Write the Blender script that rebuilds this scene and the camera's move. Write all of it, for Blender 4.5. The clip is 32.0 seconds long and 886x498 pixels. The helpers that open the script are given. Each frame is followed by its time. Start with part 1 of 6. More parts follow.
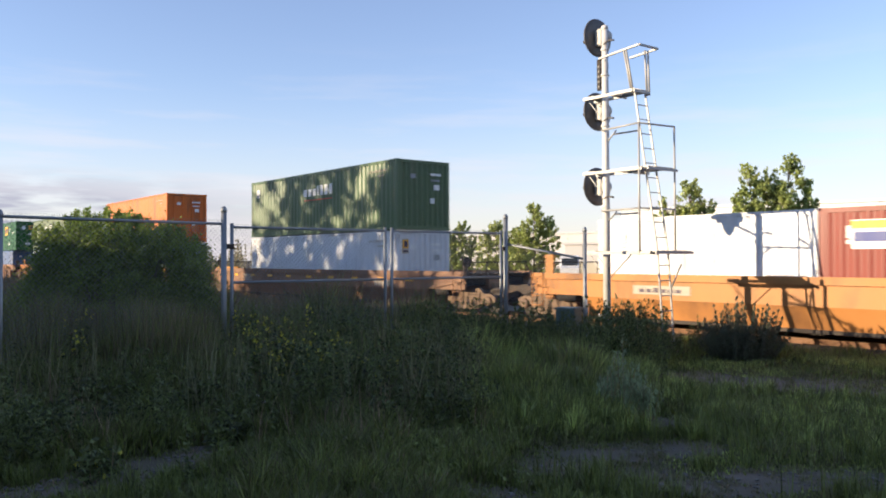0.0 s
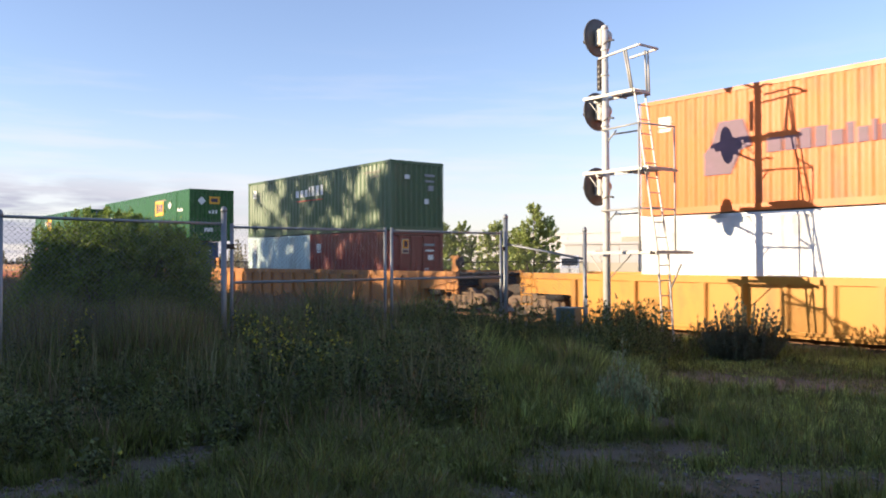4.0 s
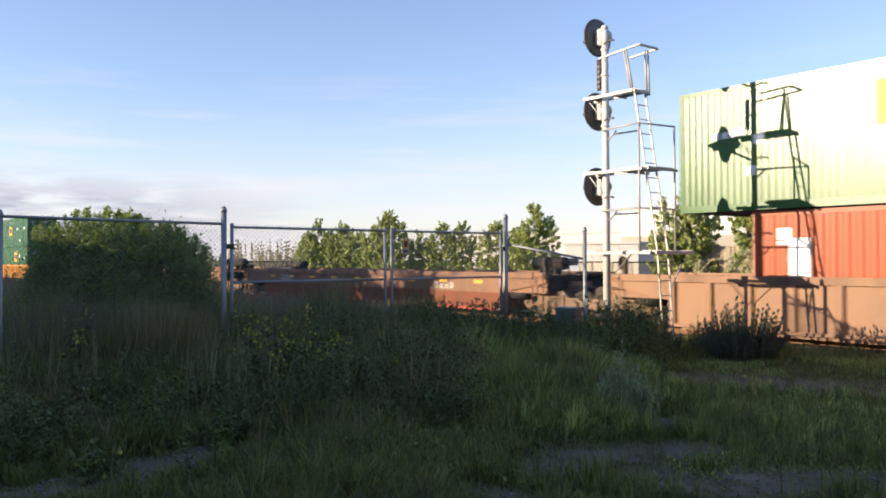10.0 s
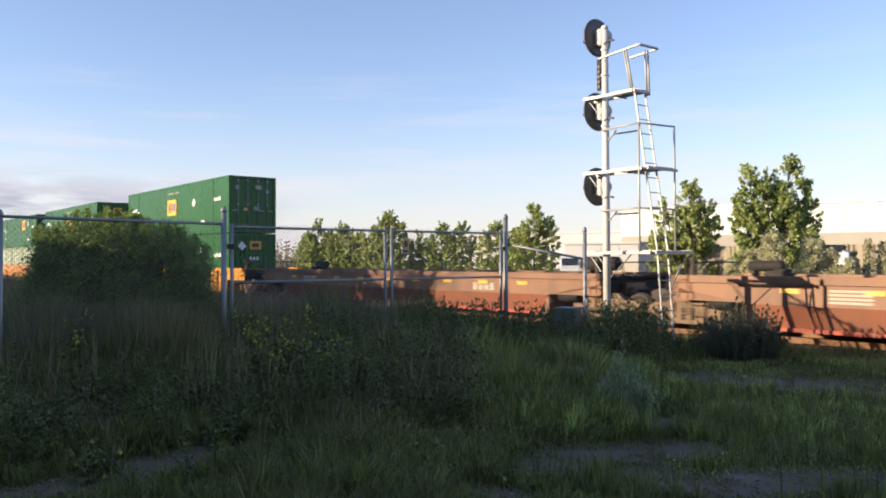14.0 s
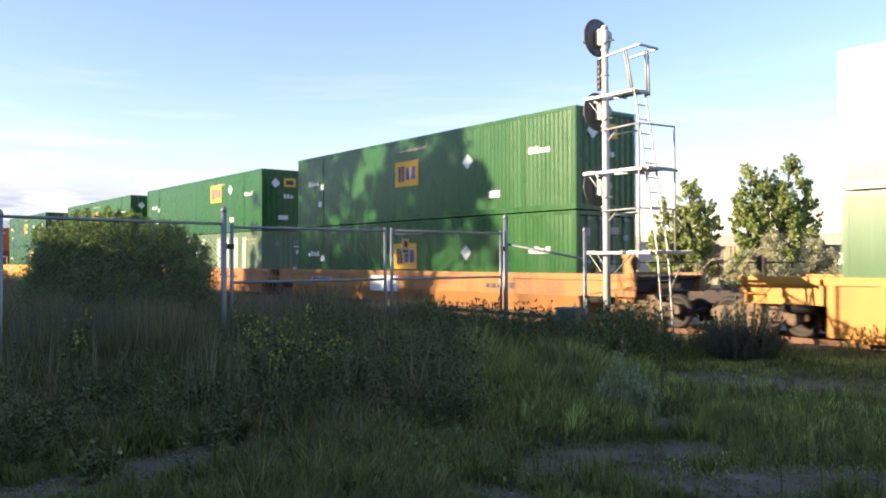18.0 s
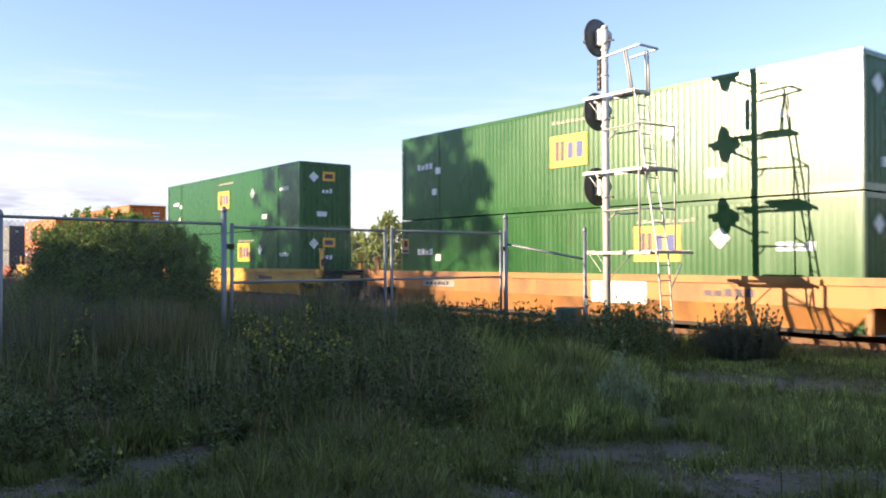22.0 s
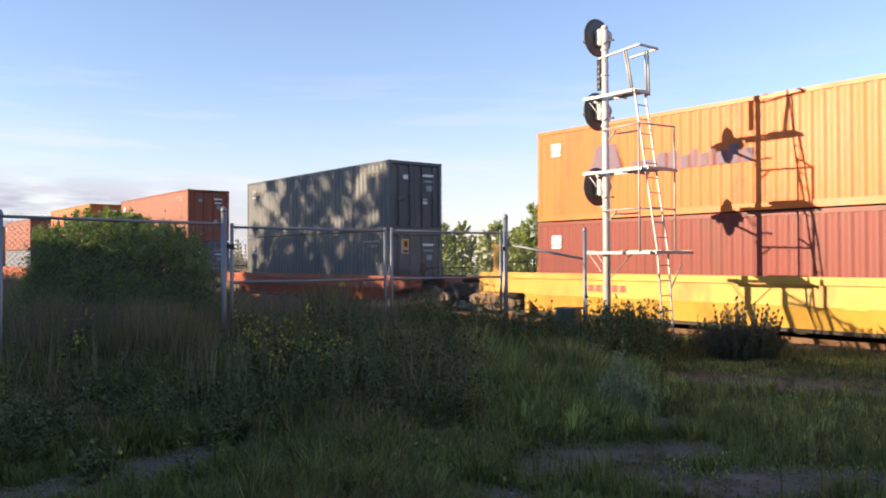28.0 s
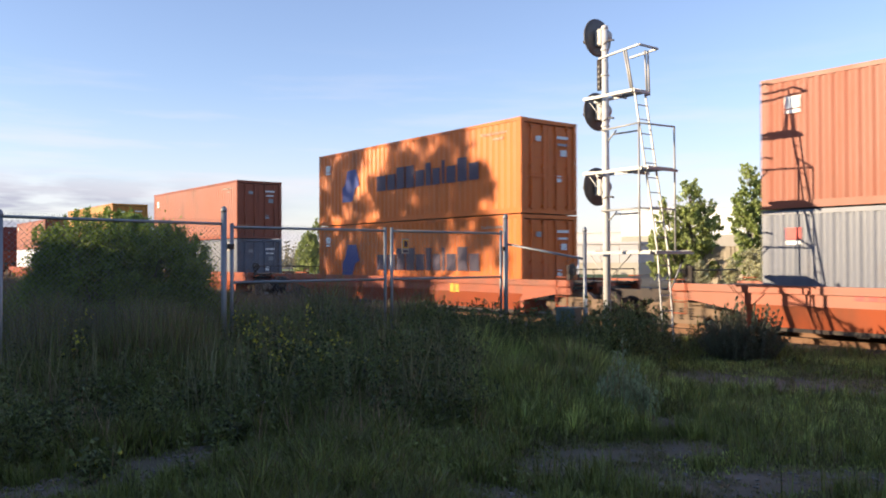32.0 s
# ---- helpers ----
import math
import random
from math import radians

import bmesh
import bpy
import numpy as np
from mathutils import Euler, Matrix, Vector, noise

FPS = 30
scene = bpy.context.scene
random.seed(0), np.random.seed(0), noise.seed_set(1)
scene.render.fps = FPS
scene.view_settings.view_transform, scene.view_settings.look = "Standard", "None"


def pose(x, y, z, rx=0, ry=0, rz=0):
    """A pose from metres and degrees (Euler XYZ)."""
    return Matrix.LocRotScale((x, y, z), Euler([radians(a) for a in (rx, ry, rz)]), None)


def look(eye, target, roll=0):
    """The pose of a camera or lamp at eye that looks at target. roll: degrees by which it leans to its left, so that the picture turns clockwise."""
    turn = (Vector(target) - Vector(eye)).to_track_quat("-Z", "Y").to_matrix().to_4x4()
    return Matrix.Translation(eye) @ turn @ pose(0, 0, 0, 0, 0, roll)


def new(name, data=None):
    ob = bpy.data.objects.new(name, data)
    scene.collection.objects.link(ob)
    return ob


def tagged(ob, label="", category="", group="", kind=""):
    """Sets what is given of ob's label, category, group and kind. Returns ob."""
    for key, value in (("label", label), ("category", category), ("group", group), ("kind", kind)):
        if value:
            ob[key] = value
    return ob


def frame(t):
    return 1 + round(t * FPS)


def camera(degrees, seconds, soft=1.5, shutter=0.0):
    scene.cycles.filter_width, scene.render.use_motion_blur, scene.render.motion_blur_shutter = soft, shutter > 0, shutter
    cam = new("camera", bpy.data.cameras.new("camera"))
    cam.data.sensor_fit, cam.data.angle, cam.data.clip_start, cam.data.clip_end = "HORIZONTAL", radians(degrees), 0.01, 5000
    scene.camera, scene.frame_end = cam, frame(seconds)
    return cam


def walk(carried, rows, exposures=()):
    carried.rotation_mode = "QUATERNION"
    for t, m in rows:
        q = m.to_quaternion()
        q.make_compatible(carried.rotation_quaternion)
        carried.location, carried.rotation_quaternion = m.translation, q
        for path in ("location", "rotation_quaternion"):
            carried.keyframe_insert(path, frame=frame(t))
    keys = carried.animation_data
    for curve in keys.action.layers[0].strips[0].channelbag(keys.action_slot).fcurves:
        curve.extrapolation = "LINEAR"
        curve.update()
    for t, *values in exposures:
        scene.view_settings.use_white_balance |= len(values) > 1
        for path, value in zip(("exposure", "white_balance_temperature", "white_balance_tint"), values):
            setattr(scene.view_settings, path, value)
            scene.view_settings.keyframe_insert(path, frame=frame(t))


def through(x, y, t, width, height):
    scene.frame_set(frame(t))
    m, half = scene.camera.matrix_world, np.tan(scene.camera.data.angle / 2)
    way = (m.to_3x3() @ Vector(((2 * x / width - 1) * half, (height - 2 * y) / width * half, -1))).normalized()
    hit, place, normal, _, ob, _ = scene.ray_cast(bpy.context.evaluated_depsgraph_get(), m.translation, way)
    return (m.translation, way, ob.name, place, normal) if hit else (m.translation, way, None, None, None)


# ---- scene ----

# World: x along the track (the train runs towards +x), y across it, z up, ground at the track 0.
EYE = Vector((0, 0, 1.96))
cam = camera(57.06, 32.0, soft=1.85, shutter=0.26)
VIEW = look(EYE, EYE + Vector((-0.78653, 0.61741, 0.012887)) * 10, -0.1715)
walk(cam, [(0.0, VIEW), (32.0, VIEW)], exposures=[(0.0, 0.82), (3.0, 0.90), (6.0, 0.98), (8.0, 1.10), (9.0, 1.13), (10.0, 0.90), (11.0, 0.84), (14.0, 0.81), (17.0, 1.21), (20.0, 1.27), (24.0, 1.24), (25.0, 1.14), (28.0, 0.95), (32.0, 0.91)])

TRACK_Y = 18.19      # centre line of the track
RAIL = 0.20          # top of the rails
SPEED = 11.75
SUN_DIR = Vector((0.458, 1.0, -0.219)).normalized()   # the way the sunlight travels

# ---- light ----
world = bpy.data.worlds.new("sky")
scene.world = world
world.use_nodes = True


def sky_world():
    nt = world.node_tree
    n, l = nt.nodes, nt.links
    n.clear()
    out = n.new("ShaderNodeOutputWorld")
    bg = n.new("ShaderNodeBackground")
    sky = n.new("ShaderNodeTexSky")
    sky.sky_type = "NISHITA"
    sky.sun_disc = False
    sky.sun_elevation = math.asin(-SUN_DIR.z)
    sky.sun_rotation = math.atan2(-SUN_DIR.x, -SUN_DIR.y)
    sky.air_density, sky.dust_density, sky.ozone_density = 1.0, 0.12, 1.6
    bg.inputs["Strength"].default_value = 0.098
    # thin cloud veils: stretched noise over the sky's direction
    tc = n.new("ShaderNodeTexCoord")
    sep = n.new("ShaderNodeSeparateXYZ")
    l.new(tc.outputs["Generated"], sep.inputs[0])
    mp = n.new("ShaderNodeMapping")
    mp.inputs["Scale"].default_value = (2.2, 2.2, 22.0)
    l.new(tc.outputs["Generated"], mp.inputs["Vector"])
    no = n.new("ShaderNodeTexNoise")
    no.inputs["Scale"].default_value = 1.6
    no.inputs["Detail"].default_value = 7
    no.inputs["Roughness"].default_value = 0.55
    l.new(mp.outputs[0], no.inputs["Vector"])
    ramp = n.new("ShaderNodeValToRGB")
    ramp.color_ramp.elements[0].position = 0.47
    ramp.color_ramp.elements[1].position = 0.68
    l.new(no.outputs["Fac"], ramp.inputs["Fac"])
    # the veils thin out with height
    low = n.new("ShaderNodeMapRange")
    low.inputs["From Min"].default_value, low.inputs["From Max"].default_value = 0.04, 0.26
    low.inputs["To Min"].default_value, low.inputs["To Max"].default_value = 0.75, 0.0
    l.new(sep.outputs["Z"], low.inputs["Value"])
    mul = n.new("ShaderNodeMath")
    mul.operation = "MULTIPLY"
    l.new(ramp.outputs["Color"], mul.inputs[0])
    l.new(low.outputs[0], mul.inputs[1])
    # horizon haze
    haze = n.new("ShaderNodeMapRange")
    haze.inputs["From Min"].default_value, haze.inputs["From Max"].default_value = -0.02, 0.22
    haze.inputs["To Min"].default_value, haze.inputs["To Max"].default_value = 0.62, 0.07
    haze.interpolation_type = "SMOOTHSTEP"
    l.new(sep.outputs["Z"], haze.inputs["Value"])
    m0 = n.new("ShaderNodeMix")
    m0.data_type = "RGBA"
    l.new(haze.outputs[0], m0.inputs["Factor"])
    blue = n.new("ShaderNodeMix")
    blue.data_type, blue.blend_type = "RGBA", "MULTIPLY"
    blue.inputs["Factor"].default_value = 1.0
    blue.inputs["B"].default_value = (1.36, 1.31, 1.60, 1)
    l.new(sky.outputs[0], blue.inputs["A"])
    l.new(blue.outputs["Result"], m0.inputs["A"])
    m0.inputs["B"].default_value = (4.5, 4.35, 4.95, 1)
    m1 = n.new("ShaderNodeMix")
    m1.data_type = "RGBA"
    l.new(mul.outputs[0], m1.inputs["Factor"])
    l.new(m0.outputs["Result"], m1.inputs["A"])
    m1.inputs["B"].default_value = (5.4, 5.1, 5.4, 1)
    # a low bank of small lilac-grey clouds away to the north-west
    mp2 = n.new("ShaderNodeMapping")
    mp2.inputs["Scale"].default_value = (9.0, 9.0, 60.0)
    l.new(tc.outputs["Generated"], mp2.inputs["Vector"])
    no2 = n.new("ShaderNodeTexNoise")
    no2.inputs["Scale"].default_value = 1.3
    no2.inputs["Detail"].default_value = 6
    l.new(mp2.outputs[0], no2.inputs["Vector"])
    ramp2 = n.new("ShaderNodeValToRGB")
    ramp2.color_ramp.elements[0].position = 0.34
    ramp2.color_ramp.elements[1].position = 0.54
    l.new(no2.outputs["Fac"], ramp2.inputs["Fac"])
    band = n.new("ShaderNodeValToRGB")
    band.color_ramp.elements[0].position = 0.0
    band.color_ramp.elements[0].color = (0.9, 0.9, 0.9, 1)
    band.color_ramp.elements[1].position = 0.105
    band.color_ramp.elements[1].color = (0, 0, 0, 1)
    e2 = band.color_ramp.elements.new(0.065)
    e2.color = (1, 1, 1, 1)
    l.new(sep.outputs["Z"], band.inputs["Fac"])
    west = n.new("ShaderNodeMapRange")
    west.inputs["From Min"].default_value, west.inputs["From Max"].default_value = 0.25, 0.50
    west.inputs["To Min"].default_value, west.inputs["To Max"].default_value = 0.95, 0.0
    l.new(sep.outputs["Y"], west.inputs["Value"])
    k1 = n.new("ShaderNodeMath")
    k1.operation = "MULTIPLY"
    l.new(band.outputs["Color"], k1.inputs[0])
    l.new(ramp2.outputs["Color"], k1.inputs[1])
    k2 = n.new("ShaderNodeMath")
    k2.operation = "MULTIPLY"
    l.new(k1.outputs[0], k2.inputs[0])
    l.new(west.outputs[0], k2.inputs[1])
    tint = n.new("ShaderNodeMix")
    tint.data_type = "RGBA"
    l.new(no.outputs["Fac"], tint.inputs["Factor"])
    tint.inputs["A"].default_value = (1.5, 1.85, 2.8, 1)
    tint.inputs["B"].default_value = (4.4, 4.1, 4.5, 1)
    m2 = n.new("ShaderNodeMix")
    m2.data_type = "RGBA"
    l.new(k2.outputs[0], m2.inputs["Factor"])
    l.new(m1.outputs["Result"], m2.inputs["A"])
    l.new(tint.outputs["Result"], m2.inputs["B"])
    l.new(m2.outputs["Result"], bg.inputs["Color"])
    l.new(bg.outputs[0], out.inputs["Surface"])


sky_world()
sun = new("sun", bpy.data.lights.new("sun", "SUN"))
sun.data.energy, sun.data.angle, sun.data.color = 5.0, radians(0.53), (1.0, 0.80, 0.55)
sun.matrix_world = look((0, 0, 60), Vector((0, 0, 60)) + SUN_DIR)

# ---- materials ----
MATS = {}


def mat(name, color, rough=0.6, metal=0.0, vary=0.25, scale=6.0, dirt=None, dirt_amount=0.0, streak=0.0, bump=0.0, fine=60.0, island=0.0, spread=0.0, coat=0.0):
    """A surface with two scales of variation: stains and grain; streak stretches the stains downwards."""
    if name in MATS:
        return MATS[name]
    m = bpy.data.materials.new(name)
    m.use_nodes = True
    nt = m.node_tree
    n, l = nt.nodes, nt.links
    b = n["Principled BSDF"]
    b.inputs["Metallic"].default_value = metal
    b.inputs["Coat Weight"].default_value = coat
    b.inputs["Coat Roughness"].default_value = 0.17
    tc = n.new("ShaderNodeTexCoord")
    mp = n.new("ShaderNodeMapping")
    mp.inputs["Scale"].default_value = (1, 1, 1.0 - 0.85 * streak)
    l.new(tc.outputs["Object"], mp.inputs["Vector"])
    oi = n.new("ShaderNodeObjectInfo")
    add = n.new("ShaderNodeVectorMath")
    sc = n.new("ShaderNodeVectorMath")
    sc.operation = "SCALE"
    sc.inputs[0].default_value = (31.0, 17.0, 23.0)
    l.new(oi.outputs["Random"], sc.inputs["Scale"])
    l.new(mp.outputs[0], add.inputs[0])
    l.new(sc.outputs[0], add.inputs[1])
    big = n.new("ShaderNodeTexNoise")
    big.inputs["Scale"].default_value = scale
    big.inputs["Detail"].default_value = 6
    big.inputs["Roughness"].default_value = 0.6
    l.new(add.outputs[0], big.inputs["Vector"])
    grain = n.new("ShaderNodeTexNoise")
    grain.inputs["Scale"].default_value = fine
    grain.inputs["Detail"].default_value = 3
    l.new(add.outputs[0], grain.inputs["Vector"])
    c = Vector(color)
    mix = n.new("ShaderNodeMix")
    mix.data_type = "RGBA"
    mix.inputs["A"].default_value = (*(c * (1 - vary)), 1)
    mix.inputs["B"].default_value = (*[min(1.0, v) for v in c * (1 + vary)], 1)
    half = n.new("ShaderNodeMath")
    half.operation = "MULTIPLY_ADD"
    half.inputs[1].default_value = 0.3
    l.new(grain.outputs["Fac"], half.inputs[0])
    sub = n.new("ShaderNodeMath")
    sub.operation = "MULTIPLY_ADD"
    sub.inputs[1].default_value = 1.5
    sub.inputs[2].default_value = -0.4
    l.new(big.outputs["Fac"], sub.inputs[0])
    l.new(sub.outputs[0], half.inputs[2])
    l.new(half.outputs[0], mix.inputs["Factor"])
    last = mix.outputs["Result"]
    if island or spread:
        hsv = n.new("ShaderNodeHueSaturation")
        ma = n.new("ShaderNodeMapRange")
        w = island or spread
        ma.inputs["To Min"].default_value, ma.inputs["To Max"].default_value = 1 - w, 1 + w
        if island:
            ge = n.new("ShaderNodeNewGeometry")
            l.new(ge.outputs["Random Per Island"], ma.inputs["Value"])
        else:
            l.new(oi.outputs["Random"], ma.inputs["Value"])
        l.new(ma.outputs[0], hsv.inputs["Value"])
        l.new(last, hsv.inputs["Color"])
        last = hsv.outputs["Color"]
    if dirt:
        d2 = n.new("ShaderNodeTexNoise")
        d2.inputs["Scale"].default_value = scale * 0.55
        d2.inputs["Detail"].default_value = 9
        d2.inputs["Roughness"].default_value = 0.68
        l.new(add.outputs[0], d2.inputs["Vector"])
        ra = n.new("ShaderNodeValToRGB")
        ra.color_ramp.elements[0].position = 0.62 - 0.25 * dirt_amount
        ra.color_ramp.elements[1].position = 0.80 - 0.15 * dirt_amount
        l.new(d2.outputs["Fac"], ra.inputs["Fac"])
        m2 = n.new("ShaderNodeMix")
        m2.data_type = "RGBA"
        l.new(ra.outputs["Color"], m2.inputs["Factor"])
        l.new(last, m2.inputs["A"])
        m2.inputs["B"].default_value = (*dirt, 1)
        last = m2.outputs["Result"]
    l.new(last, b.inputs["Base Color"])
    rr = n.new("ShaderNodeMapRange")
    rr.inputs["To Min"].default_value, rr.inputs["To Max"].default_value = max(0.05, rough - 0.1), min(1, rough + 0.12)
    l.new(big.outputs["Fac"], rr.inputs["Value"])
    l.new(rr.outputs[0], b.inputs["Roughness"])
    if bump:
        bp = n.new("ShaderNodeBump")
        bp.inputs["Strength"].default_value = bump
        bp.inputs["Distance"].default_value = 0.01
        l.new(grain.outputs["Fac"], bp.inputs["Height"])
        l.new(bp.outputs[0], b.inputs["Normal"])
    MATS[name] = m
    return m


def paint(name, color, rough=0.42, dirt=(0.10, 0.055, 0.03), amount=0.35, coat=0.0):
    return mat("paint_" + name, color, rough, 0.0, 0.16, 1.1, dirt, amount, 0.8, 0.05, 40.0, coat=coat)


def leafy(name, color, vary=0.3, through=0.35, island=0.35):
    """Leaves and blades: a tint by clump, a little light let through."""
    if name in MATS:
        return MATS[name]
    m = mat(name, color, 0.55, 0, vary, 0.9, None, 0, 0, 0, 9.0, island=island)
    nt = m.node_tree
    b = nt.nodes["Principled BSDF"]
    out = [k for k in nt.nodes if k.type == "OUTPUT_MATERIAL"][0]
    tr = nt.nodes.new("ShaderNodeBsdfTranslucent")
    nt.links.new(b.inputs["Base Color"].links[0].from_socket, tr.inputs["Color"])
    mx = nt.nodes.new("ShaderNodeMixShader")
    mx.inputs[0].default_value = through
    nt.links.new(b.outputs[0], mx.inputs[1])
    nt.links.new(tr.outputs[0], mx.inputs[2])
    nt.links.new(mx.outputs[0], out.inputs["Surface"])
    return m


DEEP_GREEN = paint("deep_green", (0.015, 0.095, 0.017), 0.27, (0.03, 0.06, 0.02), 0.15)
DEEP_GREEN.node_tree.nodes["Principled BSDF"].inputs["Specular IOR Level"].default_value = 0.36
OLIVE = paint("faded_green", (0.065, 0.115, 0.045), 0.42, (0.16, 0.15, 0.08), 0.3)
ORANGE = paint("orange", (0.64, 0.155, 0.024), 0.4)
RED_ORANGE = paint("red_orange", (0.33, 0.068, 0.025), 0.42)
MAROON = paint("maroon", (0.215, 0.042, 0.03), 0.42)
WHITE = paint("white", (0.62, 0.64, 0.67), 0.45)
DEEP_TEAL = paint("deep_teal", (0.13, 0.30, 0.27), 0.4)
TEAL = paint("pale_teal", (0.27, 0.43, 0.39), 0.42)
PALE_GREEN = paint("pale_green", (0.47, 0.6, 0.6), 0.42)
BLUE = paint("blue", (0.05, 0.115, 0.27), 0.38)
SLATE = paint("slate", (0.078, 0.078, 0.082), 0.48, (0.17, 0.15, 0.12), 0.45)
STRIPE_GREEN = paint("striped_green", (0.125, 0.19, 0.095), 0.42)
FADED_RUST = paint("faded_rust", (0.25, 0.118, 0.06), 0.6, (0.12, 0.06, 0.035), 0.75)
SKIRT_RED = paint("skirt_red", (0.38, 0.05, 0.022), 0.55, (0.16, 0.08, 0.05), 0.4)
GREY_BLUE = paint("grey_blue", (0.105, 0.115, 0.15), 0.42)
RUSSET = paint("russet", (0.285, 0.082, 0.043), 0.45)
AMBER = paint("amber", (0.52, 0.23, 0.045), 0.42)
CAR_ORANGE = paint("car_orange", (0.45, 0.195, 0.06), 0.5, (0.13, 0.07, 0.04), 0.5)
CAR_YELLOW = paint("car_yellow", (0.64, 0.35, 0.065), 0.45, (0.2, 0.1, 0.03), 0.35)
CAR_AMBER = paint("car_amber", (0.52, 0.235, 0.035), 0.45, (0.16, 0.08, 0.03), 0.35)
CAR_RUSTED = paint("car_rusted", (0.30, 0.145, 0.07), 0.6, (0.11, 0.06, 0.035), 0.8)
CAR_BROWN = paint("car_brown", (0.27, 0.15, 0.09), 0.6, (0.10, 0.06, 0.04), 0.5)
CAR_RED = paint("car_red", (0.35, 0.075, 0.026), 0.5, (0.15, 0.07, 0.04), 0.5)
for p in (ORANGE, RED_ORANGE, MAROON, RUSSET, AMBER, CAR_YELLOW, CAR_AMBER, CAR_ORANGE, CAR_BROWN):
    p.node_tree.nodes["Principled BSDF"].inputs["Specular IOR Level"].default_value = 0.3
LOGO_YELLOW = mat("logo_yellow", (0.78, 0.40, 0.03), 0.5, vary=0.08)
LOGO_INK = mat("logo_ink", (0.05, 0.03, 0.06), 0.5, vary=0.1)
LOGO_BLUE = mat("logo_blue", (0.03, 0.05, 0.22), 0.5, vary=0.1)
FADED_INK = mat("faded_ink", (0.17, 0.10, 0.14), 0.6, vary=0.35, scale=3.0)
MARK_WHITE = mat("mark_white", (0.75, 0.75, 0.72), 0.5, vary=0.1)
DULL_WHITE = mat("mark_dull", (0.40, 0.35, 0.28), 0.6, vary=0.2)
MARK_RED = mat("mark_red", (0.50, 0.04, 0.03), 0.5, vary=0.1)
STEEL = mat("dark_steel", (0.045, 0.034, 0.028), 0.7, 0.2, 0.35, 5, (0.11, 0.065, 0.04), 0.4)
UNDER = mat("black_underframe", (0.016, 0.013, 0.012), 0.8, 0.0, 0.4, 4, (0.05, 0.032, 0.022), 0.4)
RUST = mat("rusty_cast", (0.19, 0.125, 0.08), 0.75, 0.1, 0.35, 5, (0.08, 0.05, 0.03), 0.5, bump=0.2)
WHEEL = mat("wheel_steel", (0.045, 0.034, 0.027), 0.7, 0.1, 0.3, 5)
RAIL_SIDE = mat("rail_rust", (0.20, 0.10, 0.05), 0.7, 0.2, 0.3, 4)
GALV = mat("galvanised", (0.27, 0.285, 0.30), 0.5, 0.5, 0.18, 7, (0.30, 0.27, 0.22), 0.2)
MAST = mat("mast_paint", (0.60, 0.585, 0.56), 0.5, 0.0, 0.12, 5, (0.40, 0.33, 0.26), 0.15)
STRIPE_WHITE = mat("stripe_white", (0.42, 0.45, 0.38), 0.5, vary=0.2, scale=1.5)
SILVER = mat("aluminium_paint", (0.40, 0.39, 0.37), 0.5, 0.2, 0.15, 5, (0.30, 0.22, 0.15), 0.2)
BLACK = mat("signal_black", (0.095, 0.088, 0.083), 0.45, 0.0, 0.3, 8)
WIRE = mat("fence_wire", (0.20, 0.21, 0.215), 0.5, 0.6, 0.15, 9)
BOX_GREEN = mat("utility_green", (0.10, 0.135, 0.115), 0.5, 0, 0.15, 5, (0.1, 0.1, 0.07), 0.2)


# ---- mesh helpers ----
def mesh_of(bm, name):
    me = bpy.data.meshes.new(name)
    bm.to_mesh(me)
    bm.free()
    me.materials.append(None)
    return me


def put(name, me, material, parent=None, m=None, label=""):
    """An object on a (shared) mesh with a material of its own."""
    ob = new(name, me)
    s = ob.material_slots[0]
    s.link = "OBJECT"
    s.material = material
    if parent is not None:
        ob.parent = parent
    if m is not None:
        ob.matrix_basis = m
    if label:
        tagged(ob, label)
    return ob


def part(name, bm, material, parent=None, label="", m=None):
    return put(name, mesh_of(bm, name), material, parent, m, label)


def box(bm, x0, x1, y0, y1, z0, z1, m=None):
    vs = [bm.verts.new((x, y, z)) for x in (x0, x1) for y in (y0, y1) for z in (z0, z1)]
    for f in ((0, 1, 3, 2), (4, 6, 7, 5), (0, 4, 5, 1), (2, 3, 7, 6), (0, 2, 6, 4), (1, 5, 7, 3)):
        bm.faces.new([vs[i] for i in f])
    if m is not None:
        bmesh.ops.transform(bm, matrix=m, verts=vs)
    return vs


def bar(bm, a, b, r, sides=8, r2=None):
    """A round bar from a to b."""
    a, b = Vector(a), Vector(b)
    d = (b - a).normalized()
    u = d.orthogonal().normalized()
    v = d.cross(u)
    r2 = r if r2 is None else r2
    rings = []
    for c, rr in ((a, r), (b, r2)):
        rings.append([bm.verts.new(c + (u * math.cos(2 * math.pi * i / sides) + v * math.sin(2 * math.pi * i / sides)) * rr) for i in range(sides)])
    for i in range(sides):
        j = (i + 1) % sides
        f = bm.faces.new((rings[0][i], rings[0][j], rings[1][j], rings[1][i]))
        f.smooth = sides > 5
    bm.faces.new(rings[0][::-1])
    bm.faces.new(rings[1])


def flat_bar(bm, a, b, w, t, up=(0, 0, 1)):
    """A rectangular bar from a to b, t thick along up, w wide across."""
    a, b, up = Vector(a), Vector(b), Vector(up)
    d = (b - a).normalized()
    side = d.cross(up).normalized() * (w / 2)
    top = side.cross(d).normalized() * (t / 2)
    vs = [bm.verts.new(p + s * side + q * top) for p in (a, b) for s in (-1, 1) for q in (-1, 1)]
    for f in ((0, 1, 3, 2), (4, 6, 7, 5), (0, 4, 5, 1), (2, 3, 7, 6), (0, 2, 6, 4), (1, 5, 7, 3)):
        bm.faces.new([vs[i] for i in f])


